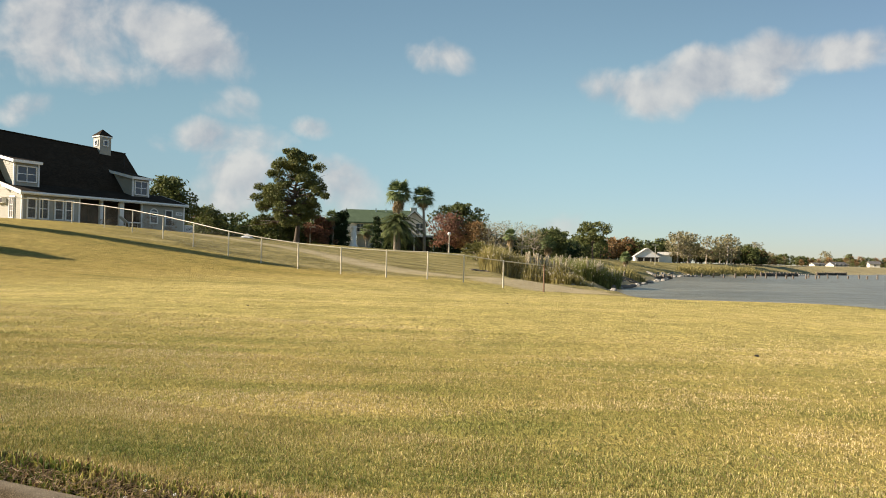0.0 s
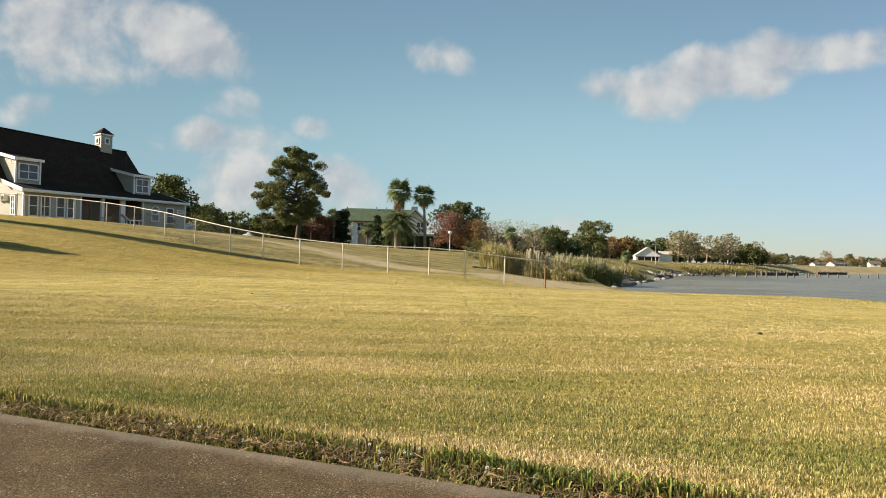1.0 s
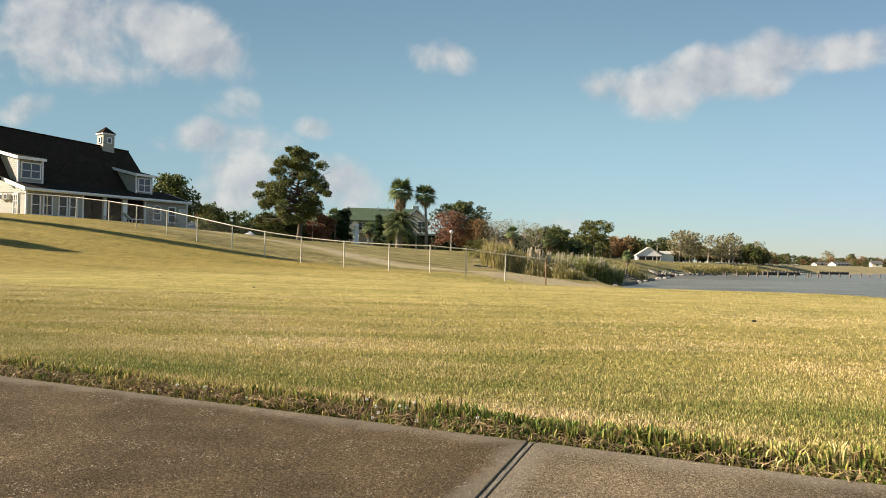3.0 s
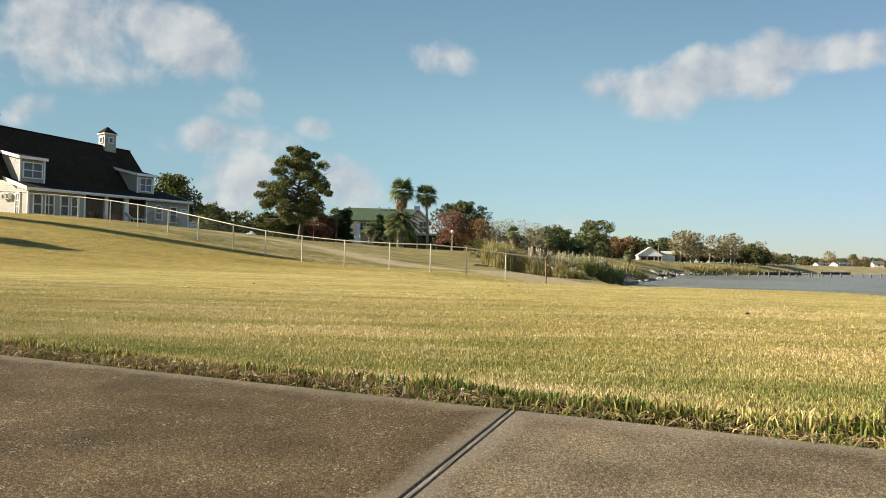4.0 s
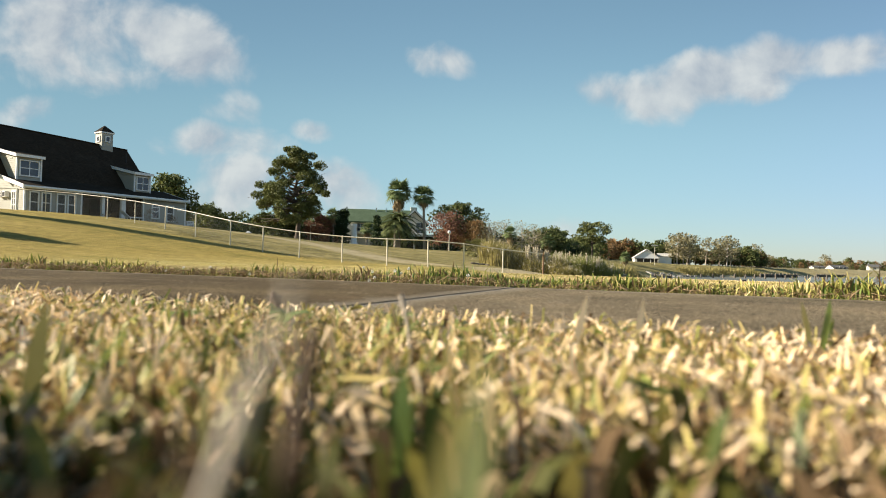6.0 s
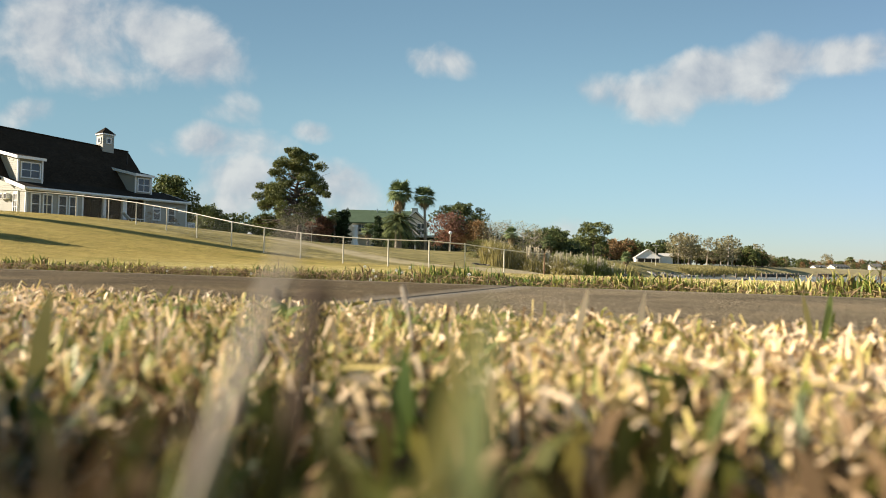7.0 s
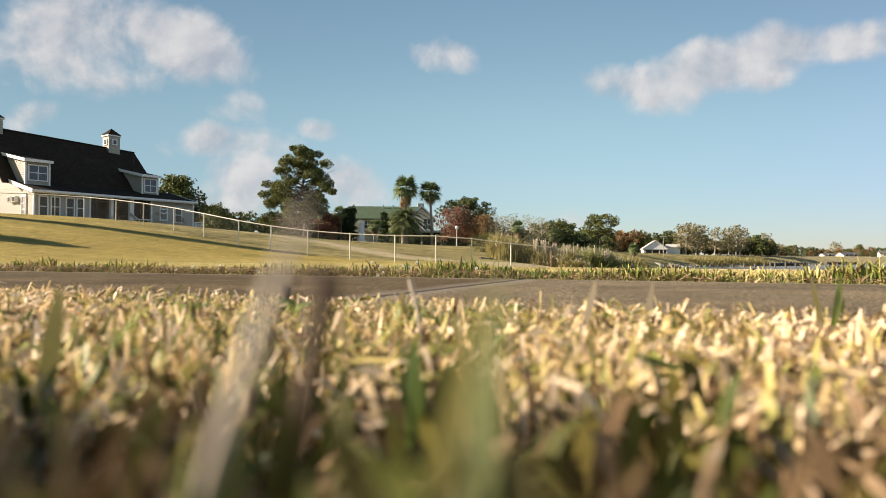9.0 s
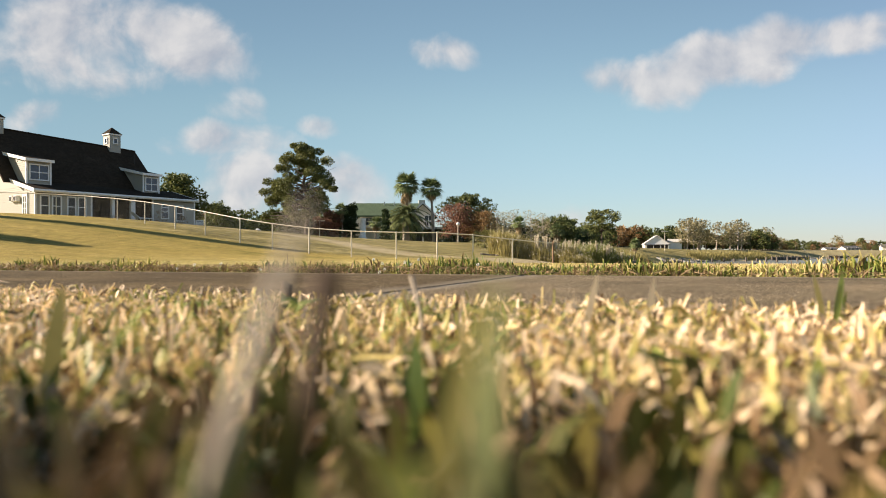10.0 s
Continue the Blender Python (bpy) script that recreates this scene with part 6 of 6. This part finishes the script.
# ---------------------------------------------------------------- stalks and weeds in the near grass
STALK_PALE = material("bleached_stalk", [(0.42, 0.35, 0.27), (0.60, 0.52, 0.42)], 60.0, 0.7, stretch=(1, 1, 0.1))
STALK_BROWN = material("brown_stalk", [(0.055, 0.03, 0.015), (0.10, 0.055, 0.028)], 60.0, 0.7, stretch=(1, 1, 0.1))
BLADE_GREEN = material("broad_green_blade", [(0.13, 0.19, 0.035), (0.26, 0.33, 0.085)], 30.0, 0.5, thin=0.35)
BLADE_PALE = material("pale_green_blade", [(0.26, 0.29, 0.10), (0.44, 0.45, 0.20)], 30.0, 0.5, thin=0.35)
BLADE_OLIVE = material("olive_blade", [(0.20, 0.18, 0.05), (0.36, 0.31, 0.11)], 30.0, 0.5, thin=0.35)
BLADE_STRAW = material("straw_blade", [(0.52, 0.42, 0.26), (0.70, 0.59, 0.42)], 30.0, 0.6, thin=0.3)


def ribbon(points, widths, side):
    p, w, s = np.array(points, float), np.array(widths, float)[:, None], np.array(side, float)[None, :]
    v = np.concatenate([p - s * w / 2, p + s * w / 2 + np.array((0, 0.0006, 0))[None, :]])
    k = len(p)
    return v, np.array([(i, i + 1, k + i + 1, k + i) for i in range(k - 1)])


def stalk(label, foot, tip, r, mat, bend=0.01, head=0.0):
    """A dry stem, a little bent, with a seed head where it has one."""
    f, t = np.array(foot), np.array(tip)
    s = np.linspace(0, 1, 8)[:, None]
    p = f * (1 - s) + t * s
    p[:, 0] += bend * np.sin(s[:, 0] * math.pi)
    radii = np.linspace(r * 0.2, r, 8)
    if head:
        radii[-3:] = (r * 1.3, head, r * 0.5)
    v, q = tube_arrays(p, radii, 7)
    ob = new("grass_stalk", mesh_of("grass_stalk", v, q, mat, True))
    return tagged(ob, label, "grass stalk")


def broad_blade(label, foot, tip, w, mat, side=(1, 0.2, 0), bend=0.004):
    f, t = np.array(foot), np.array(tip)
    s = np.linspace(0, 1, 9)
    p = f * (1 - s[:, None]) + t * s[:, None]
    p[:, 1] -= bend * np.sin(s * math.pi)
    v, q = ribbon(p, w * np.interp(s, (0, 0.2, 0.7, 0.93, 1), (0.6, 0.95, 1, 0.6, 0.12)), side)
    ob = new("tall_grass", mesh_of("tall_grass", v, q, mat, True))
    return tagged(ob, label, "grass")


# x offset, distance ahead and height from the resting eye
def by_eye(px, ahead, z):
    return (0.325 + px * ahead, 0.885 + ahead, z)


stalk("bleached bent stem rising out of the mown grass", by_eye(-0.569, 0.068, -0.0100), by_eye(-0.226, 0.054, 0.0623), 0.00052, STALK_PALE, -0.001, 0.0009)
stalk("dark brown dead stem in the mown grass", by_eye(-0.338, 0.081, -0.0100), by_eye(-0.197, 0.075, 0.0564), 0.0014, STALK_BROWN, 0.0005)
stalk("thin straw stem in the mown grass", by_eye(-0.07, 0.36, -0.01), by_eye(-0.078, 0.36, 0.047), 0.0013, STALK_PALE, 0.004)
stalk("small brown seed head beside the path", by_eye(-0.245, 0.60, -0.01), by_eye(-0.262, 0.60, 0.036), 0.0012, STALK_BROWN, 0.004, 0.006)
broad_blade("broad pale green grass blade among dry ones", by_eye(-0.049, 0.070, -0.0100), by_eye(0.045, 0.060, 0.0558), 0.0040, BLADE_PALE)
broad_blade("olive grass blade with a dry tip", by_eye(-0.167, 0.077, -0.0100), by_eye(0.021, 0.068, 0.0548), 0.0027, BLADE_OLIVE)
broad_blade("yellow-green grass blade in the mown grass", by_eye(-0.60, 0.22, -0.012), by_eye(-0.585, 0.22, 0.048), 0.0058, BLADE_OLIVE)
broad_blade("leaning green grass blade in the mown grass", by_eye(-0.56, 0.20, 0.015), by_eye(-0.46, 0.21, 0.043), 0.0058, BLADE_GREEN, (0.3, 0.2, 1))
broad_blade("dark green grass blade in the mown grass", by_eye(-0.065, 0.19, -0.012), by_eye(-0.072, 0.19, 0.036), 0.0052, BLADE_GREEN)
broad_blade("straw-coloured grass blade in the mown grass", by_eye(0.155, 0.45, -0.01), by_eye(0.185, 0.44, 0.046), 0.0050, BLADE_STRAW)
broad_blade("straw-coloured grass blade in the mown grass", by_eye(0.245, 0.50, -0.01), by_eye(0.265, 0.50, 0.042), 0.0050, BLADE_STRAW)
broad_blade("green grass tuft blade by the path", by_eye(0.50, 0.48, -0.01), by_eye(0.525, 0.47, 0.046), 0.0062, BLADE_GREEN)
broad_blade("yellow grass tuft blade by the path", by_eye(0.50, 0.48, -0.01), by_eye(0.485, 0.47, 0.044), 0.0052, BLADE_OLIVE)


def weed(m, seed, n, size, group):
    """A flat rosette of broad lobed leaves."""
    rng = np.random.default_rng(seed)
    ob = thing("broadleaf_weed", "broad-leaved green weed in the dry grass", "weed", m, group)
    for k in range(n):
        a = k * 2.4 + rng.uniform(-0.3, 0.3)
        L = size * rng.uniform(0.7, 1.1)
        c, s = math.cos(a), math.sin(a)
        pts = [(c * t * L, s * t * L, 0.014 + 0.012 * math.sin(t * 2.2) * rng.uniform(0.7, 1.2)) for t in np.linspace(0, 1, 6)]
        v, q = ribbon(pts, L * 0.62 * np.array((0.15, 0.6, 1.0, 0.95, 0.6, 0.1)), (-s, c, 0.1))
        part("leaf", mesh_of("leaf", v, q, BLADE_GREEN, True), None, ob)
    return ob


for k, (x, y, s) in enumerate(((0.185, 1.452, 0.026), (0.112, 1.438, 0.018), (0.28, 1.458, 0.020), (-0.75, 1.62, 0.016), (0.62, 1.30, 0.016))):
    weed(pose(x, y, land_at(x, y) + 0.008, 0, 0, 70 * k), 200 + k, 5, s, "weeds")


def clover(m, seed, group):
    rng = np.random.default_rng(seed)
    ob = thing("clover_flower", "small white clover flower in the verge", "flower", m, group)
    v, q = tube_arrays([(0, 0, -0.02), (0.002, 0, 0.03), (0.004, 0, 0.062)], [0.0008] * 3, 5)
    part("stem", mesh_of("stem", v, q, BLADE_GREEN), None, ob)
    c = rng.normal(0, 1, (40, 3))
    c = c / np.linalg.norm(c, axis=1)[:, None] * 0.0042 + (0.004, 0, 0.062)
    v, q = leaf_quads(rng, c, 0.0022)
    part("flower_head", mesh_of("flower_head", v, q, WHITE), None, ob)
    return ob


flower = None
rng = np.random.default_rng(77)
for k in range(13):
    c = on_path((-0.95 if k < 9 else -1.75) + rng.normal(0, 0.13), 2.90 + rng.normal(0, 0.025))
    m = pose(c[0], c[1], land_at(*c) + 0.015 + rng.uniform(-0.015, 0.012), rng.normal(0, 12), rng.normal(0, 12), rng.uniform(0, 360))
    flower = clover(m, 5, "clover flowers") if flower is None else (copy_thing(flower, m), flower)[1]
# taller seedlings sticking out of the verge and dead leaves on the lawn
for u, h in ((-1.02, 0.085), (-0.98, 0.10), (-0.93, 0.08), (0.95, 0.10), (1.28, 0.085), (1.33, 0.07), (0.42, 0.075)):
    c = on_path(u, 2.90)
    z = land_at(*c)
    stalk("leafy green seedling in the verge", (c[0], c[1], z), (c[0] + 0.012, c[1], z + h), 0.0014, BLADE_GREEN, 0.006, 0.004)
for x, y in ((3.05, 7.6), (-3.2, 13.0), (1.4, 16.0), (-7.0, 18.0)):
    bm = bmesh.new()
    bmesh.ops.create_icosphere(bm, subdivisions=2, radius=0.017)
    for v in bm.verts:
        v.co = Vector((v.co.x * 1.3, v.co.y, v.co.z * 0.6)) * (1 + 0.5 * noise.noise(v.co * 80))
    ob = new("earth_clod", link_bm("earth_clod", bm, DARK))
    ob.matrix_world = pose(x, y, land_at(x, y) + 0.014)
    tagged(ob, "small dark clod of earth on the lawn", "clod", "clods")
